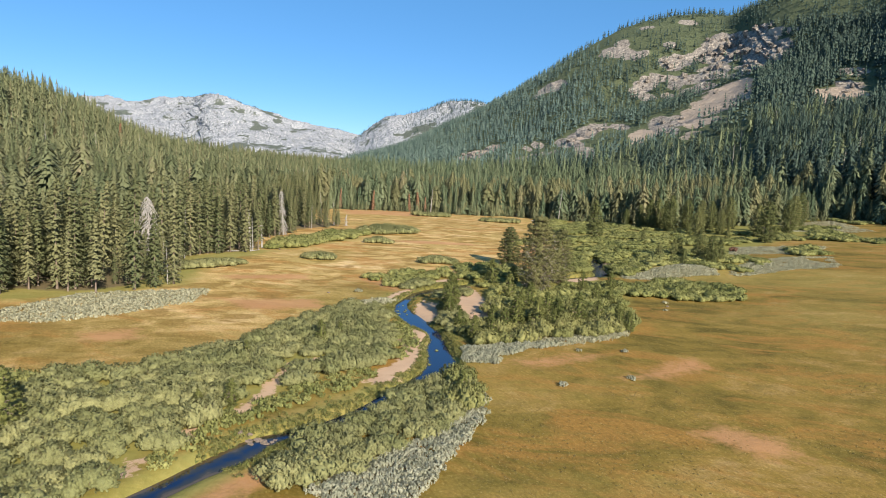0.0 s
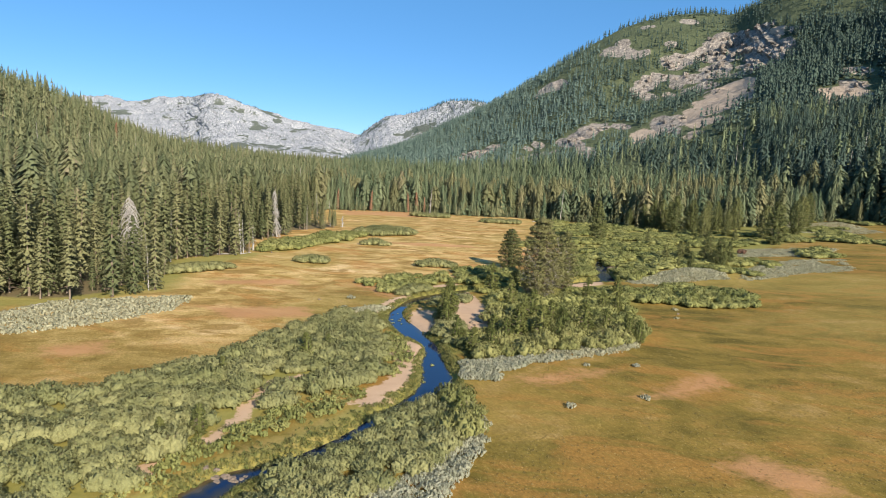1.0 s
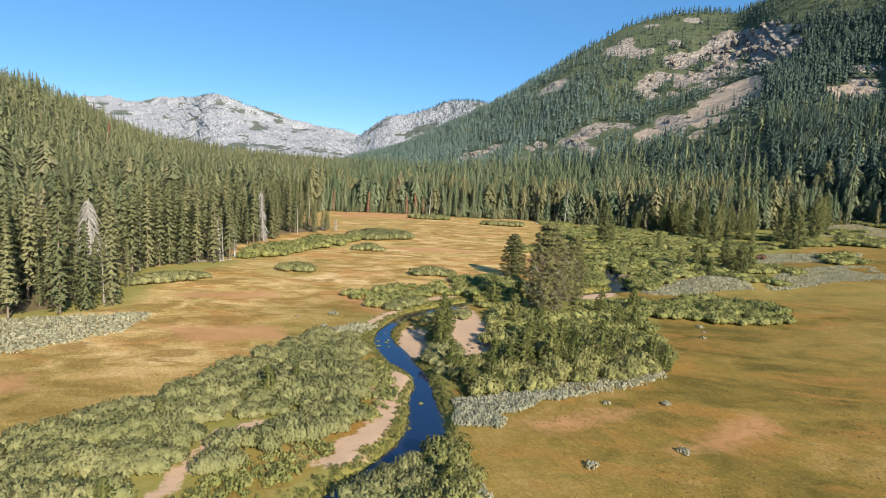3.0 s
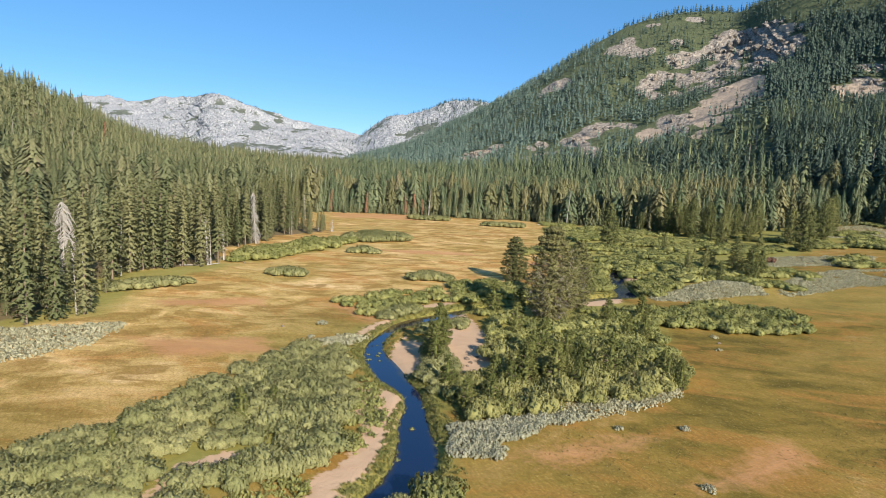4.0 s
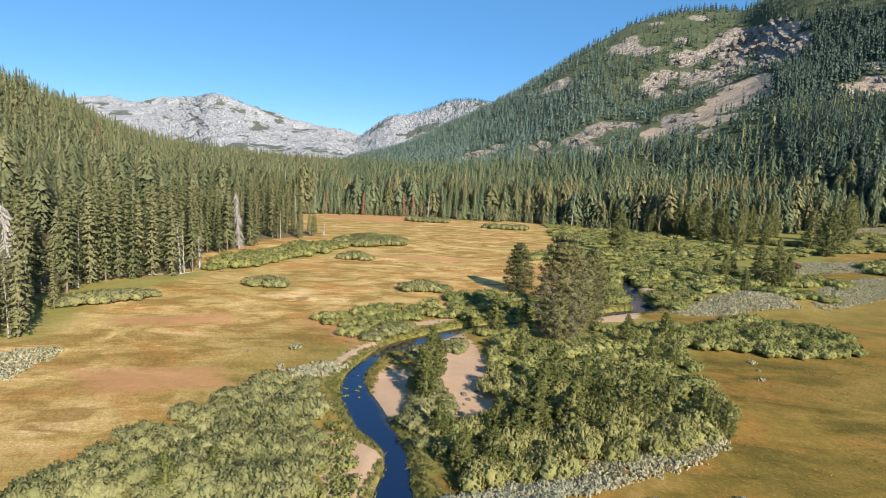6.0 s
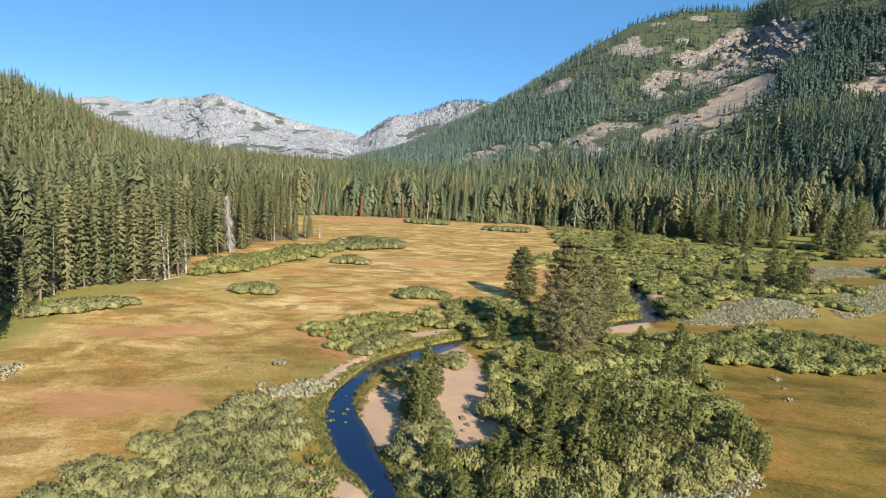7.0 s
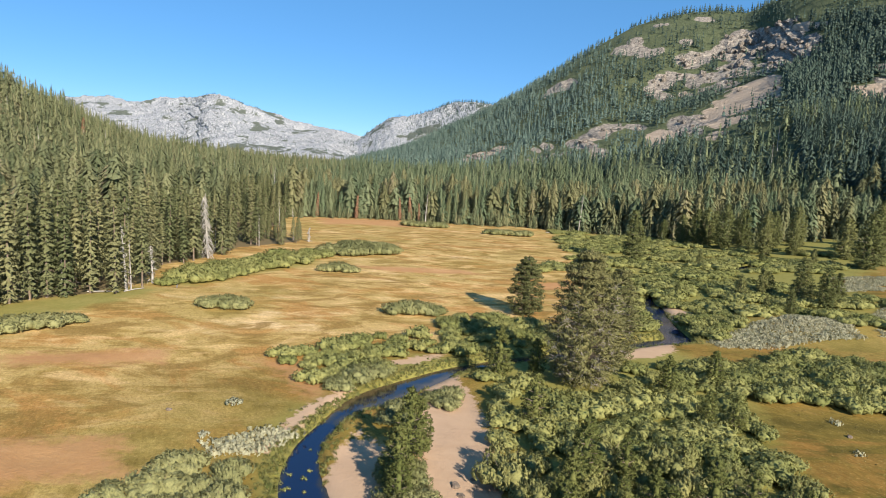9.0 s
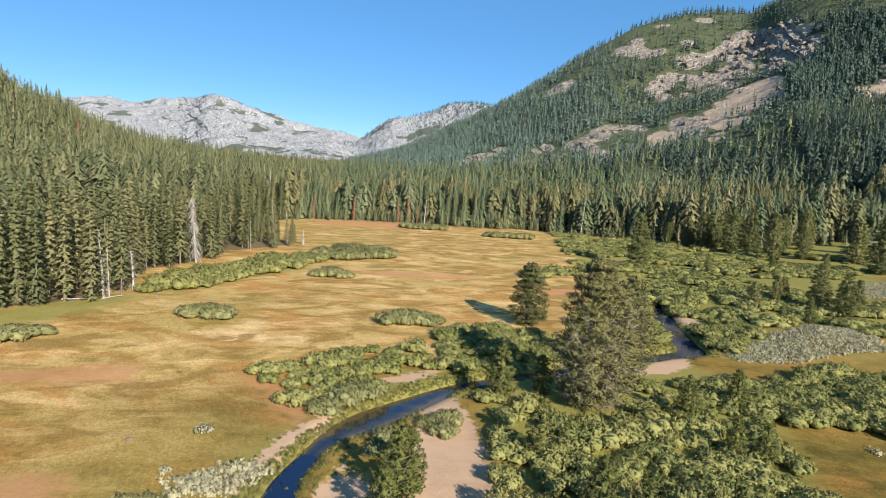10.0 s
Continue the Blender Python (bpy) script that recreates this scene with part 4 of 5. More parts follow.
# ---- the thickets ----
def off_path(x, y, pad=0.6):
    """True on the water or on bare sand."""
    d, s = line_distance([tuple(p) for p in STREAM_C[::3]], x, y)
    w = np.interp(s, np.linspace(0, 1, len(STREAM_C)), STREAM_C[:, 2])
    bad = d < w + 1.2 + pad
    for p in SAND:
        bad |= poly_edge(p, x, y) > -pad
    return bad


# thicket polygons, and the spacing and size of their bushes
THICKETS = [
    ([(-60, 58), (-53, 70), (-41, 76), (-36, 83), (-31.5, 92), (-28.5, 106), (-24.5, 117), (-22, 123.5), (-18.5, 125), (-15, 124), (-12.4, 119), (-10.8, 108), (-8.6, 100), (-7.5, 92), (-9.5, 87),
      (-15.5, 81), (-19, 73), (-23, 66.5), (-25.5, 58), (-26, 46), (-40, 36), (-55, 44)], 2.75, 1.0),
    ([(5.4, 81), (4.3, 70.5), (-2.6, 61), (-7.8, 55.5), (-12.5, 52), (-13.4, 58.5), (-10.6, 62.8), (-7.4, 68.6), (-3.8, 76), (-0.4, 82), (3.6, 85)], 2.6, 0.92),
    ([(4.3, 101), (4.0, 113.5), (10, 119), (9.2, 132), (8.4, 144), (8, 156), (25.5, 150), (31, 166), (46, 172), (43, 153), (38.6, 128), (36.5, 119), (31, 115), (17.3, 107.5), (10.2, 102.5)], 3.3, 0.95),
    ([(-1.8, 136), (0.4, 136), (1.6, 124), (4, 116), (4.1, 106), (1.6, 108), (-1.0, 114), (-1.4, 124)], 2.2, 0.72),
    ([(2.6, 167), (-0.5, 186), (5.5, 196), (17, 190), (19, 172), (10, 170)], 2.9, 0.9),
    ([(-23.5, 156), (-22.5, 161.5), (-17, 162.5), (-14.5, 157.5), (-18, 154.8)], 2.9, 0.85),
    ([(-17, 162.5), (-14.5, 170.5), (-4, 177), (-1.2, 172), (-7, 163.8), (-12, 160)], 3.2, 0.88),
    ([(-16, 149.8), (-13, 157.5), (-6.5, 161.5), (-6.2, 157), (-9.0, 151.5), (-12.2, 148.5)], 3.0, 0.85),
    ([(-2.5, 163.6), (-0.8, 169.6), (2.6, 168.5), (1.2, 165.6)], 2.4, 0.85),
    ([(40, 190), (43, 206), (47, 234), (42, 236), (36, 215), (36, 192)], 3.0, 0.9),
    ([(48, 191), (53, 188.5), (61, 199), (66, 207), (60, 214), (54, 232), (51, 220), (50, 205)], 2.9, 0.85),
    ([(24, 184), (36, 190), (42, 196), (42, 215), (34, 215), (26, 200)], 3.0, 0.85),
    ([(44, 167), (52.7, 174), (66, 181), (75, 175), (78, 165), (72.5, 155), (58, 154.5), (46, 157)], 2.7, 0.95),
]
SINGLE = [(-11.2, 193.0, 1.1), (-8.4, 194.0, 1.3), (-5.6, 194.0, 1.3), (-3.0, 194.2, 1.0), (-47.2, 186.2, 1.0), (-44.6, 187.0, 1.35), (-41.8, 186.8, 1.2), (-37.6, 237.4, 1.1), (-34.6, 238, 1.3), (-31.2, 238.4, 1.1),
          (-73.5, 156.5, 1.1), (-70.6, 159.5, 1.3), (-68.0, 162.4, 1.3), (-65.6, 165.6, 1.2), (-63.4, 168.4, 0.9), (3.0, 148.5, 0.75), (3.2, 145, 0.7), (1.2, 147, 0.6), (-1.2, 139, 0.6),
          (-11.6, 148.4, 0.9), (-9.4, 151.8, 0.95), (-7.6, 154.4, 0.8), (-2.6, 141.5, 0.7), (-3.4, 138.5, 0.65)]
SINGLE += [(-27 + 3.2 * k, 405 + k % 2, 1.5) for k in range(-3, 4)] + [(19 + 3.2 * k, 386 + k % 2, 1.5) for k in range(-3, 4)]
STRIP = [(-66, 203), (-70, 220), (-62, 246), (-50, 276), (-44, 262), (-54, 226), (-60, 208)]


def willows():
    spots = []
    for k, (poly, gap, size) in enumerate(THICKETS):
        spots += [(x, y, size) for x, y in sow(poly, gap, 40 + k, 7000, (lambda x, y: off_path(x, y, 1.0) | (poly_edge(SAND[3], x, y) > -1.9)) if k == 0 else off_path)]
    lone = SINGLE + [(x, y, 1.7) for x, y in sow([(-46, 272), (-43, 292), (-30, 293), (-25, 284), (-36, 270)], 3.8, 61)]
    spots += [(x, y, 1.25) for x, y in sow(STRIP, 3.1, 60)]
    spots.sort(key=lambda s: s[1] + 3 * max(0, -30 - s[0]))
    near, rest = spots[:300 - len(lone)], spots[300 - len(lone):]
    r = np.random.default_rng(5)
    front, back = [s for s in near if s[0] < 3], [s for s in near if s[0] >= 3]
    for k in range(12):
        wide, tall = r.uniform(2.5, 3.0), r.uniform(2.0, 2.7)
        v, f, nn = bush_arrays(200 + k, wide, tall, *((350, 11, 0.195, 9, 0.25, 0.7, 0.78, (7, 5), 0.62, 0.5, 0.45) if k < 6 or k > 9 else (340, 11, 0.20, 9, 0.25, 0.6, 0.80, (6, 4), 0.62, 0.55, 0.75)))
        sv, sf = stems_arrays(200 + k, wide, tall)
        bush = plant("willow_bush", [("foliage", mesh_np("willow_foliage", v, f, WILLOW_G if k in (6, 7, 8, 9) else WILLOW, normals=nn)), ("stem", mesh_np("willow_stems", sv, sf, STEM, True))],
                     "dense grey-green willow bush rooted beside the stream", "bush", "willow thicket")
        if k < 10:
            set_out(bush, front[k::6] if k < 6 else back[k - 6::4], 70 + k, 0.75 if k < 6 else 0.6, 1.12 if k < 6 else 1.25, 0.05, (0.85, 1.15) if k < 6 else (0.9, 1.45))
        else:
            set_out(bush, lone[k - 10::2], 70 + k, 0.92, 1.1, 0.05, (0.92, 1.1))
    temps = [bush_arrays(300 + k, 2.7, 2.1, 180, 6, 0.28, 7, 0.26, 0.6, 0.84, (7, 5), 0.62, 0.5, 0.45) for k in range(4)]
    woods("willow_thicket", temps, [(x, y, z_at(x, y), s) for x, y, s in rest], WILLOW_T, "grey-green willow thicket along the meadow's edge", 80, 0.6, 1.3, "thicket")
    scrub = sow([(-26, 56), (-23.5, 66), (-19, 72), (-15, 80), (-9.5, 86), (-7.2, 84), (-12, 76), (-17, 69), (-21.5, 62), (-24, 52)], 1.15, 64, 4000, lambda x, y: off_path(x, y, 0.2))
    scrub += sow([(-9, 112), (-6, 108), (-4.5, 100), (-4.5, 92), (-8, 90), (-9, 100)], 1.25, 65, 1200)
    woods("willow_scrub", [bush_arrays(320 + k, 1.05, 0.85, 34, 8, 0.22, 4, 0.24, 0.9, 0.55, (5, 3), 0.6, 0.6, 0.8) for k in range(4)], [(x, y, z_at(x, y)) for x, y in scrub], WILLOW_T, "low brownish-green scrub on the stream bank", 82, 0.5, 1.35, "shrubs")
    # the wide marsh on the eastern side
    marsh = [(40, 275), (46, 243), (48, 236), (54, 236), (50, 196), (56, 194), (64, 207), (80, 212), (85, 202), (97, 202), (113, 229), (112, 244), (106, 250), (118, 275), (150, 300), (180, 330), (225, 372), (200, 372), (160, 352), (130, 345), (112, 362), (95, 392), (66, 425), (47, 425)]
    pts = [p for p in sow(marsh, 4.3, 62, 9000, lambda x, y: off_path(x, y, -0.4)) if fbm(np.array(p[0] / 26), np.array(p[1] / 15), 3, 4) > -0.04]
    pts += sow([(22, 262), (36, 271), (38, 281), (24, 271)], 3.4, 63, 500)
    wide = [bush_arrays(310 + k, 4.0, 1.9, 190, 5, 0.36, 8, 0.32, 0.5, 0.86, (7, 5), 0.62, 0.4, 0.4) for k in range(4)]
    for k, poly in enumerate((
            [(170, 307), (184, 290), (200, 320), (203, 344), (188, 335)], [(190, 300), (189, 283), (215, 290), (215, 305)], [(131, 248), (143, 245), (150, 268), (138, 262)],
            [(216, 428), (232, 420), (240, 430), (222, 440)], [(248, 425), (243, 390), (262, 400)], [(150, 300), (162, 300), (170, 325), (156, 330)])):
        pts += sow(poly, 4.0, 66 + k, 400)
    woods("willow_marsh", wide, [(x, y, z_at(x, y)) for x, y in pts], WILLOW_T, "broad marshy willow thicket with open gaps", 81, 0.45, 1.35, "thicket")


willows()


def red_shrub():
    v, f, nn = bush_arrays(444, 1.9, 2.6, 90, 9, 0.30, 7)
    sv, sf = stems_arrays(444, 1.9, 2.6)
    ob = plant("shrub", [("foliage", mesh_np("red_foliage", v, f, RUST_DULL, normals=nn)), ("stem", mesh_np("red_stems", sv, sf, STEM, True))], "rust-red dying shrub beside the marsh willows", "bush")
    set_out(ob, [(113, 256.5)], 3, 1, 1.001)


red_shrub()


# ---- sagebrush ----
SAGES = [
    [(7.6, 79), (6.8, 70), (2.6, 57), (-0.5, 50), (-6, 49), (-9, 52), (-3, 59), (4.2, 69.5), (5.4, 78)],
    [(35, 117), (31.4, 111.4), (22.6, 105.2), (16.0, 101.5), (13.2, 102), (18, 107), (24, 111), (31, 114.5)],
    [(4.2, 92), (4.0, 98.5), (10.3, 102.5), (15.8, 103.5), (13.6, 99), (9.4, 95), (9.2, 92)],
]
SAGES_FAR = [
    [(50, 186.5), (63, 199), (76, 207), (84, 203), (82, 193), (71, 190), (60.6, 184.6), (51.4, 183.5)],
    [(86, 195), (100, 218), (125, 239), (143, 240), (131, 213), (112, 208), (88, 192)],
    [(107, 246), (120, 272), (144, 276), (160, 274), (140, 246), (128, 250)],
    [(-82, 96), (-78, 120), (-55, 131), (-53, 118), (-60, 106), (-68, 98)],
    [(178, 350), (205, 405), (245, 418), (226, 345), (205, 338)],
    [(-20.5, 130.2), (-16, 133.5), (-12.8, 133), (-15.3, 128.8), (-19.4, 127.5)],
]


def sagebrush():
    spots = [p for k, s in enumerate(SAGES) for p in sow(s, 0.72, 90 + k, 6000)]
    spots += [(31.5, 102.7), (23.4, 101.4), (29.2, 89.0), (52.5, 149.5), (49.8, 140.0), (18.4, 84.0)]
    spots.sort(key=lambda s: s[1])
    near, rest = spots[:288] + [(-22.0, 131.3), (-22.4, 139.7)], spots[288:]
    for k in range(4):
        v, f, nn = bush_arrays(400 + k, 0.80, 0.72, 70, 10, 0.15, 6, 0.15, 1.3, 0, (6, 4), 0.55, 0.6, 0.6)
        sv, sf = stems_arrays(400 + k, 0.6, 0.7, 5)
        b = plant("sagebrush", [("foliage", mesh_np("sage_foliage", v, f, SAGE, normals=nn)), ("stem", mesh_np("sage_stems", sv, sf, STEM, True))],
                  "low silvery-grey sagebrush on dry meadow soil", "shrub", "sagebrush patch")
        set_out(b, near[k::4], 95 + k, 0.72, 1.28)
    temps = [bush_arrays(420 + k, 1.15, 0.42, 30, 6, 0.24, 4, 0.20, 1.2, 0, (6, 3), 0.6, 0.5, 0.4) for k in range(4)]
    far = rest + [p for k, s in enumerate(SAGES_FAR) for p in sow(s, (0.85, 1.05, 1.1, 0.9, 1.6, 0.75)[k], 110 + k, 9000) if k in (0, 3, 5) or vnoise(np.array(p[0] / 7), np.array(p[1] / 5), 14) > -0.30]
    woods("sagebrush_flat", temps, [(x, y, z_at(x, y)) for x, y in far], SAGE_T, "pale grey sagebrush flat at the meadow's edge", 120, 0.7, 1.15, "shrubs")


sagebrush()


# ---- sedge along the banks, tussocks in the meadow ----
def sedge():
    r = np.random.default_rng(41)
    p = []
    c = STREAM_C[40:290]
    d = np.gradient(c[:, :2], axis=0)
    d /= np.linalg.norm(d, axis=1)[:, None]
    nrm = np.stack([-d[:, 1], d[:, 0]], 1)
    for _ in range(7500):
        k = r.integers(0, len(c))
        q = c[k, :2] + nrm[k] * r.choice([-1, 1]) * (c[k, 2] + 0.15 + r.exponential(0.75)) + r.normal(0, 0.35, 2)
        p.append(q)
    p = np.array(p)
    bad = np.zeros(len(p), bool)
    for s in SAND:
        bad |= poly_edge(s, p[:, 0], p[:, 1]) > 0.4
    # sparser on the dry inner side of the bend
    inner = (p[:, 0] > np.interp(p[:, 1], STREAM_C[:, 1], STREAM_C[:, 0])) & (p[:, 1] > 117) & (p[:, 1] < 156)
    bad |= inner & (r.random(len(p)) < 0.65)
    p = p[~bad]
    tufts = []
    for k in range(5):
        rr = np.random.default_rng(600 + k)
        n = 12
        base = np.column_stack([rr.normal(0, 0.16, (n, 2)), np.full(n, -0.1)])
        tufts.append(leaves(base, base + np.column_stack([rr.normal(0, 0.22, (n, 2)), rr.uniform(0.4, 0.85, n)]), 0.13, rr, base * (3, 3, 0) + (0, 0, 0.8), 0.5, 0.3))
    woods("sedge", tufts, np.column_stack([p, ground_z(p[:, 0], p[:, 1])]), SEDGE, "green and straw-coloured sedge along the stream banks", 42, 0.3, 0.75, "grass")


sedge()


def tussocks():
    """Coarse grass clumps dotted over the meadow."""
    r = np.random.default_rng(43)
    x, y = r.uniform(6, 100, 30000), r.uniform(46, 190, 30000)
    keep = (fbm(x / 9, y / 9, 4, 52) + r.normal(0, 0.12, len(x)) > 0.12)
    for poly, gap, size in THICKETS:
        keep &= poly_edge(poly, x, y) < -1.5
    for poly in SAGES + SAGES_FAR:
        keep &= poly_edge(poly, x, y) < -0.5
    keep &= ~off_path(x, y, 1.0)
    p = np.column_stack([x, y, ground_z(x, y)])[keep][:10000]
    tufts = []
    for k in range(5):
        rr = np.random.default_rng(620 + k)
        base = np.column_stack([rr.normal(0, 0.14, (9, 2)), np.full(9, -0.05)])
        tufts.append(leaves(base, base + np.column_stack([rr.normal(0, 0.2, (9, 2)), rr.uniform(0.22, 0.5, 9)]), 0.10, rr, base * (3, 3, 0) + (0, 0, 0.8), 0.5, 0.3))
    woods("tussocks", tufts, p, TUSSOCK, "coarse tufts of brown-green grass dotted over the meadow", 44, 0.16, 0.42, "grass")


tussocks()


def water_plants():
    r = np.random.default_rng(77)
    p = [(x + r.normal(0, 0.35), y + r.normal(0, 0.5), -0.74) for x, y in ((-9.6, 126), (-10.2, 128), (-9.2, 129.5), (-10.4, 131), (-9.8, 124), (-8.6, 122.5), (-9.7, 133), (-10.3, 126.8), (-1.6, 92), (-0.6, 99))]
    woods("water_plant", [bush_arrays(640 + k, 0.55, 0.22, 12, 5, 0.16, 4, 0.14, 0.4) for k in range(3)], p, WILLOW_T, "pale green water plants breaking the stream's surface", 78, 0.3, 0.75, "plants")


water_plants()


# ---- single trees ----
def snag(name, h, seed, label, boughs=60, reach=1.6, droop=0.5):
    r = np.random.default_rng(seed)
    ob = tagged(new(name), label, "dead tree")
    v, f = tube([(0.02 * z * (z / h), 0, z) for z in np.linspace(-0.4, h, 8)], np.linspace(0.34, 0.03, 8), 8)
    part("trunk", mesh_np("snag_trunk", v, f, GREY, True), ob)
    limbs = []
    for _ in range(boughs):
        t = r.uniform(0.08, 0.97)
        z, a = t * h, r.uniform(0, 6.28)
        ln = reach * (1.05 - t * 0.7) * r.uniform(0.4, 1.1)
        p0, p1, p2 = [(math.cos(a + j * 0.15) * ln * q, math.sin(a + j * 0.15) * ln * q, z - droop * ln * q * q) for j, q in ((0, 0), (1, 0.55), (2, 1))]
        limbs.append(tube([p0, p1, p2], (0.10, 0.07, 0.03), 4))
        for q in r.uniform(0.3, 1, 3):
            b = np.array(p1) * (1 - q) + np.array(p2) * q
            limbs.append(tube([b, b + r.normal(0, 0.3, 3) + (0, 0, -0.15)], (0.05, 0.02), 3))
    v, f = join(limbs)
    part("branchwork", mesh_np("snag_branches", v, f, GREY, True), ob)["kind"] = "stuff"
    return ob


def single_trees():
    set_out(plant("pine_tree", pine_meshes("great_pine", 19.6, 6.2, 0.02, 1, OLDPINE, 1050, 34, 0.66, 0.44, None, 0.45), "tall bushy old pine with dead lower limbs among willows", "tree"), [(21.4, 157.0)], 1, 1, 1.001)
    set_out(plant("pine_tree", pine_meshes("second_pine", 12.8, 4.7, 0.02, 2, OLDPINE, 560, 26, 0.55, 0.42), "full rounded pine at the meadow's edge", "tree"), [(16.3, 200)], 2, 1, 1.001)
    set_out(plant("pine_tree", pine_meshes("third_pine", 15.6, 4.8, 0.02, 3, OLDPINE, 560, 28, 0.55, 0.42, None, 0.3), "bushy pine standing close behind a larger one", "tree"), [(28.5, 170)], 3, 1, 1.001)
    pines = [(142, 291, 1.15), (64, 303, 1.15), (90, 232, 0.72), (82, 236.5, 0.46), (91.5, 223.5, 0.60), (95, 225, 0.52), (76, 235, 0.38), (77.5, 212, 0.34), (110, 398, 1.0), (107.5, 362, 1.05),
             (112.6, 364, 1.12), (115.5, 350, 1.18), (108.7, 297, 0.32), (126, 295, 0.40), (100.8, 392, 0.62), (76.2, 220.6, 0.22), (86, 295, 0.36), (121.5, 337, 0.36), (163, 397, 0.9), (59, 233.5, 0.25),
             (150, 318, 1.0), (122, 325, 0.9), (175, 338, 1.1), (128, 338, 1.1), (190, 362, 1.2), (205, 385, 1.2), (84.5, 238.5, 0.42), (136, 330, 0.8), (104, 372, 0.9), (119, 372, 1.0), (130, 365, 1.1), (142, 360, 1.0), (155, 366, 1.1)]
    for k in range(2):
        set_out(plant("pine_tree", pine_meshes("marsh_pine", 17, (4.6, 4.0)[k], 0.02, 4 + k, DARKPINE, 330, 22, 0.75, 0.62), "dark full-crowned pine rising from the marsh willows", "tree", "marsh pines"), pines[k::2], 4 + k, 0.95, 1.05)
    # young pines in the thickets
    young = [(4.2, 76.5, 0.65), (-25.5, 65, 0.5), (-42.5, 57.5, 1.15), (-46, 60, 1.1), (-40, 52, 0.8), (8.5, 105, 0.7), (2.6, 112, 0.75), (0.2, 121, 0.75), (5.5, 104, 0.65), (11, 110, 0.75), (13.6, 116.5, 0.9), (9, 112.5, 0.75),
             (22, 118, 0.9), (26.5, 121, 0.95), (34.5, 121.5, 0.7), (18.5, 118.5, 0.8), (15, 122, 0.9), (-19.5, 95.6, 0.63), (-28.2, 86.0, 0.47), (-23.1, 68.6, 0.50), (-17.5, 100.4, 0.47), (31, 124, 0.7),
             (9.7, 156.7, 1.12), (15.3, 160.0, 0.88), (13.4, 140.7, 0.95), (33.1, 155.1, 0.92), (41.3, 160.0, 0.82), (37.7, 143.8, 0.73), (34.5, 144.0, 0.72), (13.4, 114.8, 1.00), (17.6, 115.5, 1.05), (20.7, 114.0, 0.65), (35.8, 117.8, 0.65), (34.2, 118.6, 0.65), (0.2, 128.4, 1.23), (16.9, 126.9, 1.04), (20.9, 127.7, 0.73), (22.2, 122.4, 0.79), (0.7, 132.4, 0.90), (-0.3, 123.7, 1.00)]
    for k in range(3):
        set_out(plant("young_pine", pine_meshes("young_pine", 6.6, 2.0, 0.02, 10 + k, YOUNG, 160, 30, 0.32, 0.30), "young green pine growing out of a willow thicket", "tree", "young pines"), young[k::3], 20 + k, 0.9, 1.1)
    s = snag("snag", 19.5, 3, "tall bare silver-grey dead tree at the forest edge", 170, 2.4, 1.5)
    s.matrix_basis = pose(-75.5, 244.5, z_at(-75.5, 244.5), 0, -4, 30)
    s = snag("snag", 20, 4, "bleached dead tree with tangled bare branches", 230, 5.4, 1.5)
    s.matrix_basis = pose(-80.4, 152, z_at(-80.4, 152), 0, -3, 80)
    for x, y, h, sd in ((-70.2, 195, 15, 5), (-70, 205, 9, 6), (-62, 302, 6, 7), (-30, 442, 19, 8), (62, 425, 24, 9)):
        s = snag("snag", h, sd, "grey dead tree trunk with broken limbs", 26, 1.3, 0.4)
        s.matrix_basis = pose(x, y, z_at(x, y), 0, 3, sd * 40)
    t, c = conifer_meshes("red_fir", 17, 1.7, 0.05, "spire", 6, RUST, 24, 6, 4, 0.8, 0.3)
    set_out(plant("dead_fir", [("trunk", t), ("crown", c)], "dead fir with rust-red needles in the tree line", "dead tree", "dead firs"), [(-72, 434, 0.8), (-46, 441, 0.85), (-95, 428, 1.0), (-40, 443, 0.95), (-34, 441, 0.7)], 7)
    hill = W_S.reshape(-1, 3)
    up = hill[np.argmin((hill[:, 0] + 382) ** 2 + (hill[:, 1] - 628) ** 2)]
    dry = plant("dead_fir", [("trunk", t), ("crown", c)], "rust-red dead fir high on the forested hillside", "dead tree", "dead firs")
    dry.matrix_basis = pose(up[0], up[1], up[2]) @ Matrix.Diagonal((1.7, 1.7, 1.35, 1))


single_trees()


# ---- the forest edge, tree by tree ----


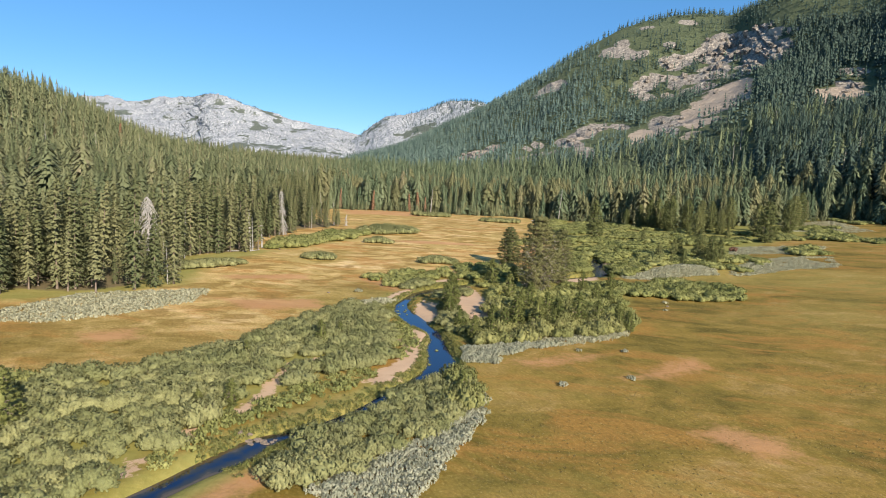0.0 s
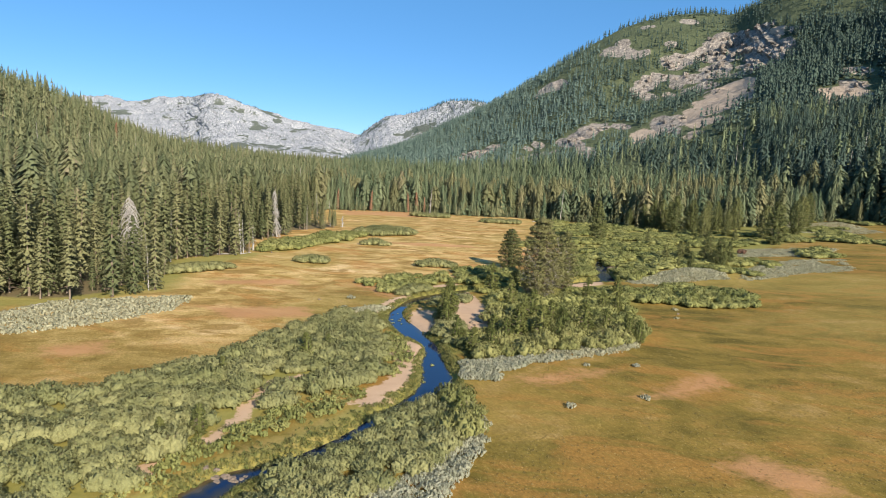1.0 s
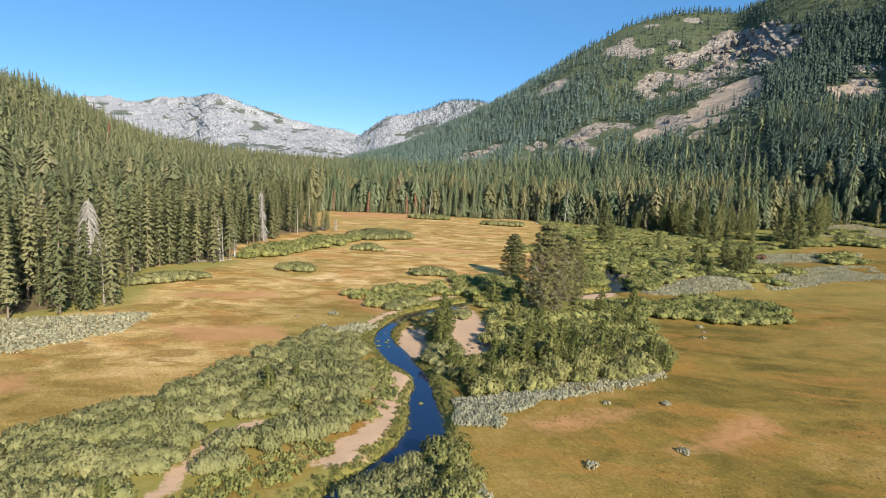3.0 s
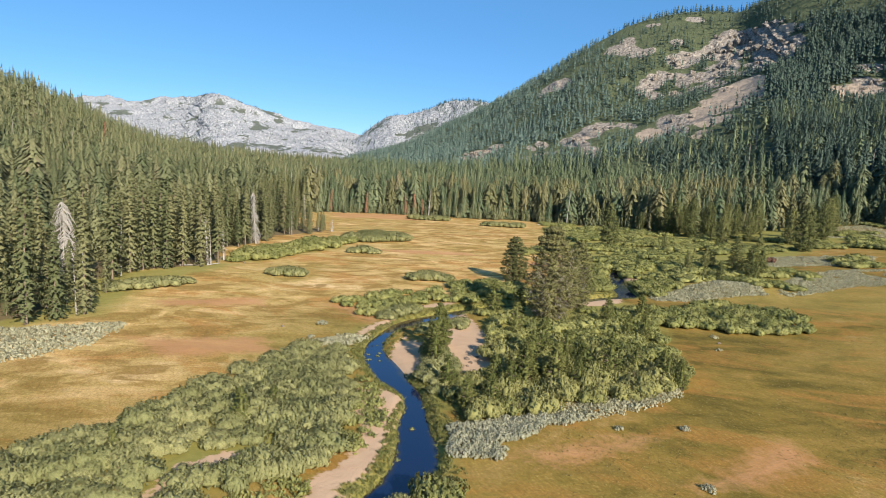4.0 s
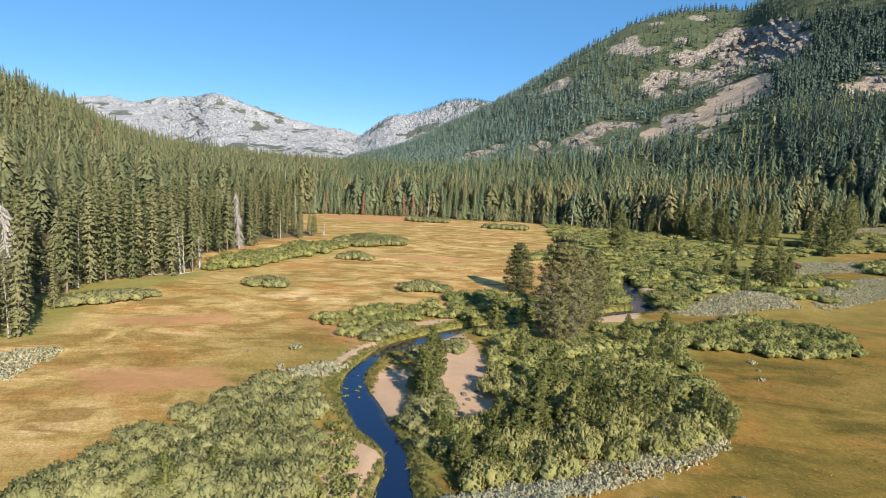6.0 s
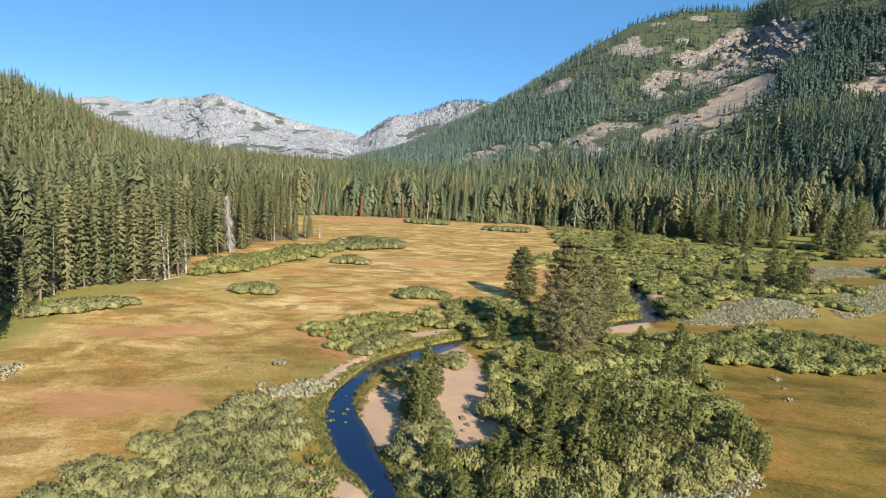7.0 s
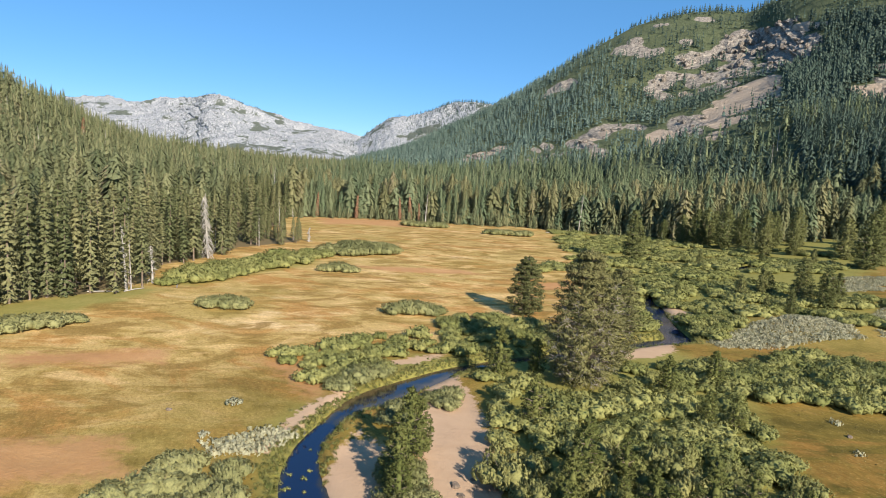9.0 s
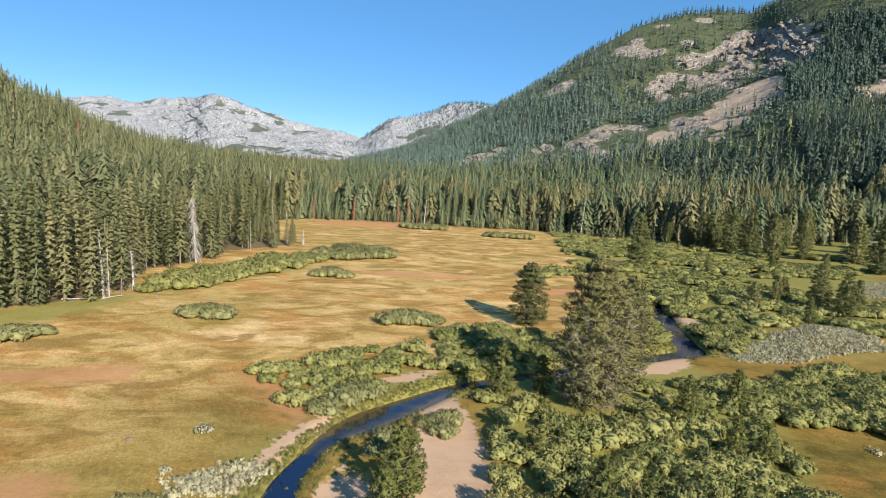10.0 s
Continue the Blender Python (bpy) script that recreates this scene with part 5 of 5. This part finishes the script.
def forest_edge():
    r = np.random.default_rng(31)
    places = []
    c = spline(EDGE_WEST, 700)
    n = np.gradient(c, axis=0)
    n = np.stack([-n[:, 1], n[:, 0]], 1)
    n /= np.linalg.norm(n, axis=1)[:, None]
    for _ in range(5000):
        k = r.integers(0, len(c))
        p = c[k] + n[k] * r.uniform(0, 1) ** 1.3 * 26
        low = math.hypot(p[0] + 73.5, (p[1] - 141) * 0.45) < 6
        if all((p[0] - a) ** 2 + (p[1] - b) ** 2 > 2.7 ** 2 for a, b, s in places):
            places.append((float(p[0]), float(p[1]), float(np.interp(p[1], [60, 300, 400], [1.0, 1.0, 1.1]) * (1 if 290 > p[1] or p[1] > 318 else 0.5) * (0.55 if low else 1))))
        if len(places) > 265:
            break
    places += [(x, y, 0.95) for x, y in sow([(-126, 112), (-93, 113), (-82, 124), (-84, 140), (-126, 140)], 3.4, 33, 900)]
    for k in range(7):
        h = r.uniform(18, 23)
        t, cr = conifer_meshes("lodgepole", h, r.uniform(2.5, 3.3), (0.02, 0.14, 0.04, 0.22, 0.06, 0.17, 0.09)[k], ("spire", "cone")[k % 2], 50 + k, PINE, 28, 7, 4, 0.62, 0.8)
        set_out(plant("lodgepole_pine", [("trunk", t), ("crown", cr)], "tall slender lodgepole pine in the forest edge", "tree", "western forest edge"), places[k::7], 60 + k, 0.72, 1.12)


forest_edge()

# ---- the woods behind ----
LIGHT = [tree_template(40, 11, 15.5 + 1.4 * k, 3.6 + 0.25 * (k % 3), (0.06, 0.2, 0.04, 0.12, 0.28, 0.08)[k], 500 + k, ("spire", "cone", "broad")[k % 3], 0.14) for k in range(6)]
TALL = [tree_template(32, 10, 18 + 1.8 * k, (4.4, 3.8, 5.0, 3.9, 4.6, 4.2)[k], (0.02, 0.05, 0.02, 0.08, 0.03, 0.05)[k], 510 + k, ("spire", "cone", "broad")[k % 3], 0.17) for k in range(6)]
FARS = [tree_template(12, 5, 16.5 + 1.5 * k, 4.2, 0.02, 520 + k, ("cone", "spire")[k % 2]) for k in range(6)]
SPECK = [rounded(*skirts(4, 3, 20, 3.6, 0.02, "cone", np.random.default_rng(530 + k))) for k in range(6)]


def on_loft(S, rock, count, seed, v0, v1, limit, extra=None):
    """Random places on a mountain's surface, off the rock."""
    r = np.random.default_rng(seed)
    nu, nv = S.shape[:2]
    a = np.linalg.norm(np.cross(S[1:, :-1] - S[:-1, :-1], S[:-1, 1:] - S[:-1, :-1]), axis=2)
    a[:, :int(v0 * nv)] = 0
    a[:, int(v1 * nv):] = 0
    k = r.choice(a.size, count, p=(a / a.sum()).ravel())
    i, j = k // (nv - 1), k % (nv - 1)
    fu, fv = r.random(count)[:, None], r.random(count)[:, None]
    p = S[i, j] * (1 - fu) * (1 - fv) + S[i + 1, j] * fu * (1 - fv) + S[i, j + 1] * (1 - fu) * fv + S[i + 1, j + 1] * fu * fv
    keep = rock[i, j] < limit
    if extra is not None:
        keep &= extra(p, r)
    return p[keep]


def behind():
    west = on_loft(W_S, W_ROCK, 5000, 1, 0.0, 0.72, 0.5)
    d = np.hypot(west[:, 0], west[:, 1])
    woods("forest_west_low", LIGHT, west[d < 470], LODGE, "dense lodgepole forest on the lower western slope", 130, 0.6, 1.25)
    woods("forest_west_high", FARS, west[d >= 470], HILL, "dense conifer forest on the upper western hillside", 131, 0.8, 1.25)
    r = np.random.default_rng(17)
    bare = [join([rounded(*tube([(0, 0, 0), (0.2 * k, 0.1, 9), (0.1, 0.3 * k, 19 + 2 * k)], (0.30, 0.22, 0.05), 4))] + [
        rounded(*tube([(0, 0, z), (1.1 * math.cos(z * 5 + k), 1.1 * math.sin(z * 5 + k), z - 0.5)], (0.09, 0.03), 3)) for z in np.arange(7.5, 18, 0.9)]) for k in range(3)]
    grey = np.concatenate([west[r.choice(len(west), 60, False)], on_loft(E_S, E_ROCK, 40, 9, 0.03, 0.4, 0.9)])
    woods("dead_trunks", bare, grey, GREY, "pale grey dead trunks standing scattered in the forest", 143, 0.8, 1.25, "dead trees")
    c = spline(EDGE_NORTH, 500)
    k = r.integers(0, 500, 1500)
    p = c[k] + np.column_stack([r.normal(0, 3, 1500), r.random(1500) ** 1.5 * 110])
    p = np.column_stack([p, ground_z(p[:, 0], p[:, 1])])
    dark = fbm(p[:, 0] / 22, p[:, 1] / 22, 2, 88) + r.normal(0, 0.15, len(p)) > 0.02
    woods("forest_north", TALL, p[~dark], BELT, "tall olive-green pines closing the meadow's far end", 132, 0.45, 1.2)
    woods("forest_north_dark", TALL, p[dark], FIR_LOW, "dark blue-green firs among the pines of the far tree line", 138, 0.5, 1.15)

    k = r.integers(0, 500, 560)
    p = c[k] + np.column_stack([r.normal(0, 3, 560), r.uniform(-11, 8, 560)])
    p = np.column_stack([p, ground_z(p[:, 0], p[:, 1])])
    woods("forest_fringe", FARS, p, HILL, "small bushy pines at the foot of the far tree line", 141, 0.12, 0.5)

    def open_slope(q, rr):
        high = np.clip((q[:, 2] - 230) / 200, 0, 1)
        return rr.random(len(q)) > 0.06 + 0.62 * high + 1.1 * np.maximum(0, fbm(q[:, 0] / 120, q[:, 1] / 120, 3, 61))

    low = on_loft(E_S, E_ROCK, 2500, 3, 0.0, 0.21, 0.9)
    dark = fbm(low[:, 0] / 30, low[:, 1] / 30, 2, 89) + r.normal(0, 0.15, len(low)) > -0.06
    far = np.hypot(low[:, 0], low[:, 1]) > 560
    woods("forest_east_low", TALL, low[~dark & ~far], BELT, "tall olive pines at the foot of the eastern mountain", 133, 0.5, 1.1)
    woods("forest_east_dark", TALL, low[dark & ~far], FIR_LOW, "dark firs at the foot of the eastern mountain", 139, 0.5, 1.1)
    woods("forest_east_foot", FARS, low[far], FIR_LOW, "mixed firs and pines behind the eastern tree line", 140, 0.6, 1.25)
    # the woods stand back below the low ledges
    clear = np.maximum(E_ROCK, spread([(x, y - 12, z - 4, 1.4 * q) for x, y, z, q in LEDGES + CLIFFS + SCREE[13:20]], E_S[..., 0], E_S[..., 1], E_S[..., 2]))
    hill = on_loft(E_S, clear, 24000, 4, 0.19, 0.80, 0.45, open_slope)
    hill = np.concatenate([hill, on_loft(E_S[300:], clear[300:], 9000, 8, 0.19, 0.62, 0.45)])
    hill = np.concatenate([hill, on_loft(E_S, E_ROCK * 0, 500, 5, 0.25, 0.75, 0.5, open_slope)])
    near = np.hypot(hill[:, 0], hill[:, 1]) < 900
    slope = hill[near][::2]
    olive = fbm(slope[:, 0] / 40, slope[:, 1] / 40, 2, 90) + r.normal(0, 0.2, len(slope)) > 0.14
    woods("forest_east_slope", FARS, slope[~olive], FIR, "fir forest climbing the eastern mountainside, its green darkened for slope shade", 134, 0.7, 1.6)
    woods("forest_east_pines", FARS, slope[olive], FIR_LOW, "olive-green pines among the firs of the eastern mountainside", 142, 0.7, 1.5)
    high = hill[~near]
    # firs on the left shoulder take the needles coloured for haze
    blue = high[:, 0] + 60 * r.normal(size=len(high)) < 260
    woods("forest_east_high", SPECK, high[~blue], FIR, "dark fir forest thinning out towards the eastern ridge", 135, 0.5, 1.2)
    woods("forest_east_far", SPECK, high[blue], FIR_HAZE, "firs covering the mountain's far shoulder, paled blue-green for haze", 144, 0.5, 1.2)

    def thin(q, rr):
        return rr.random(len(q)) < np.clip(0.25 + 2.2 * fbm(q[:, 0] / 150, q[:, 1] / 150, 3, 71), 0, 1)

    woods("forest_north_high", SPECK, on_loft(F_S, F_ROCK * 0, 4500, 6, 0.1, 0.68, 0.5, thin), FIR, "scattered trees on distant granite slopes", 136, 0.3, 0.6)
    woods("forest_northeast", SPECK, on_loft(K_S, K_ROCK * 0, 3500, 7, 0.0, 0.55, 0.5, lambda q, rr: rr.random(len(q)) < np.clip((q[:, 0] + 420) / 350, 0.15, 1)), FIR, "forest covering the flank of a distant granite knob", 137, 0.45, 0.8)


behind()


# ---- crags on the eastern slope ----
ROCKFACE = mountain_material("crag_rock", (0.16, 0.135, 0.115), (0.26, 0.22, 0.19), (0.20, 0.172, 0.148), (0.39, 0.335, 0.28), 3.0)


def crag_mesh(seed, sides=20, rings=13):
    """An angular, fissured lump of rock of radius one."""
    r = np.random.default_rng(seed)
    th, ph = np.meshgrid(np.linspace(0.02, 3.12, rings), np.arange(sides) / sides * 6.283, indexing="ij")
    d = np.stack([np.sin(th) * np.cos(ph), np.sin(th) * np.sin(ph), np.cos(th)], 2)
    q = np.ones(th.shape)
    for _ in range(26):
        nrm = r.normal(size=3)
        nrm /= np.linalg.norm(nrm)
        q = np.minimum(q, r.uniform(0.62, 0.95) / np.maximum(0.25, d @ nrm))
    q = q * r.uniform(0.88, 1.08, q.shape)
    v = (d * q[..., None]).reshape(-1, 3)
    f = []
    for i in range(rings - 1):
        for j in range(sides):
            a, c = i * sides + j, i * sides + (j + 1) % sides
            f.append((a, a + sides, c + sides, c))
    return mesh_np("crag", v, f, ROCKFACE, False, {"rock": np.ones(len(v))})


def crags():
    meshes = [crag_mesh(700 + k) for k in range(6)]
    r = np.random.default_rng(9)
    flat = E_S.reshape(-1, 3)
    n = 0
    for cx, cy, cz, rad in CRAGS + CLIFFS + LEDGES:
        for _ in range(4 if rad > 15 else 2):
            x, y = cx + r.normal(0, 0.5) * rad, cy + r.normal(0, 0.9) * rad
            z = flat[np.argmin((flat[:, 0] - x) ** 2 + (flat[:, 1] - y) ** 2), 2]
            s = rad * r.uniform(0.22, 0.55)
            ob = tagged(new("rock_outcrop", meshes[n % 6]), "fissured grey-brown rock outcrop on the forested slope", "rock", "crags on the eastern mountain")
            ob.matrix_basis = pose(x, y, z + 0.1 * s, r.uniform(-25, 25), r.uniform(-25, 25), r.uniform(0, 360)) @ Matrix.Diagonal((s, s * r.uniform(0.8, 1.6), s * r.uniform(0.7, 1.4), 1))
            n += 1


crags()


# ---- stones, logs and bare poles ----
def stones():
    shapes = []
    for k in range(4):
        src = crag_mesh(720 + k, 9, 6)
        src.materials[0] = STONE
        src.name = "stone"
        shapes.append(src)
    r = np.random.default_rng(19)
    spots = [(5.0, 126, 0.55), (5.6, 124.4, 0.45), (5.2, 122.6, 0.35), (6.4, 120.6, 0.4), (4.2, 121.8, 0.3), (6.6, 127.5, 0.3), (51.7, 145, 0.4),
             (-28.8, 136.8, 0.4)]
    spots += [(-17.0 + r.normal(0, 1.0), 61.9 + r.normal(0, 0.45), r.uniform(0.25, 0.5)) for _ in range(18)]
    for k, (x, y, s) in enumerate(spots):
        ob = tagged(new("stone", shapes[k % 4]), "small weathered grey-brown stone lying on bare ground", "stone", "loose stones")
        ob.matrix_basis = pose(x, y, max(z_at(x, y), -0.85) + 0.12 * s, r.uniform(-20, 20), r.uniform(-20, 20), r.uniform(0, 360)) @ Matrix.Diagonal((s, s * 1.25, s * 0.7, 1))


def logs():
    r = np.random.default_rng(23)
    for x, y, ln, turn in ((-73.5, 192, 6, 20), (-69.0, 196, 5, 70), (-63, 203, 3.5, 115), (49, 420, 7, 10), (44, 416, 5, 40), (-78, 117, 3, 80), (-72, 160, 4, 10), (13, 168.5, 4, 30)):
        v, f = tube([(-ln / 2, 0, 0.12), (0, 0.12, 0.16), (ln / 2, 0, 0.10)], (0.14, 0.12, 0.07), 7)
        ob = tagged(new("fallen_log", mesh_np("log", v, f, GREY, True)), "bleached grey fallen log lying in the grass", "log", "fallen logs")
        ob.matrix_basis = pose(x, y, z_at(x, y) + 0.05, 0, 0, turn)


def poles():
    """Thin dead trunks standing among the living trees."""
    r = np.random.default_rng(29)
    a = snag("dead_pole", 14, 12, "thin pale dead trunk standing in the forest edge", 22, 0.9, 0.4)
    b = snag("dead_pole", 17, 13, "thin pale dead trunk standing in the forest edge", 30, 1.1, 0.5)
    for o in (a, b):
        tagged(o, group="dead standing trunks")
    c = spline(EDGE_WEST, 300)
    spots = [(c[k, 0] - r.uniform(1, 7), c[k, 1] + r.uniform(-1, 1)) for k in range(70, 290, 17)]
    c = spline(EDGE_NORTH, 300)
    spots += [(c[k, 0], c[k, 1] + r.uniform(0, 7)) for k in range(20, 300, 31)]
    for k, (x, y) in enumerate(spots):
        s = r.uniform(0.55, 1.1) * (1.25 if y > 380 else 1)
        m = pose(x, y, z_at(x, y), r.normal(0, 2.5), r.normal(0, 2.5), r.uniform(0, 360))
        o = (a, b)[k] if k < 2 else copy_thing((a, b)[k % 2], m)
        o.matrix_basis = m @ Matrix.Diagonal((s * 0.6, s * 0.6, s, 1))


stones()
logs()
poles()
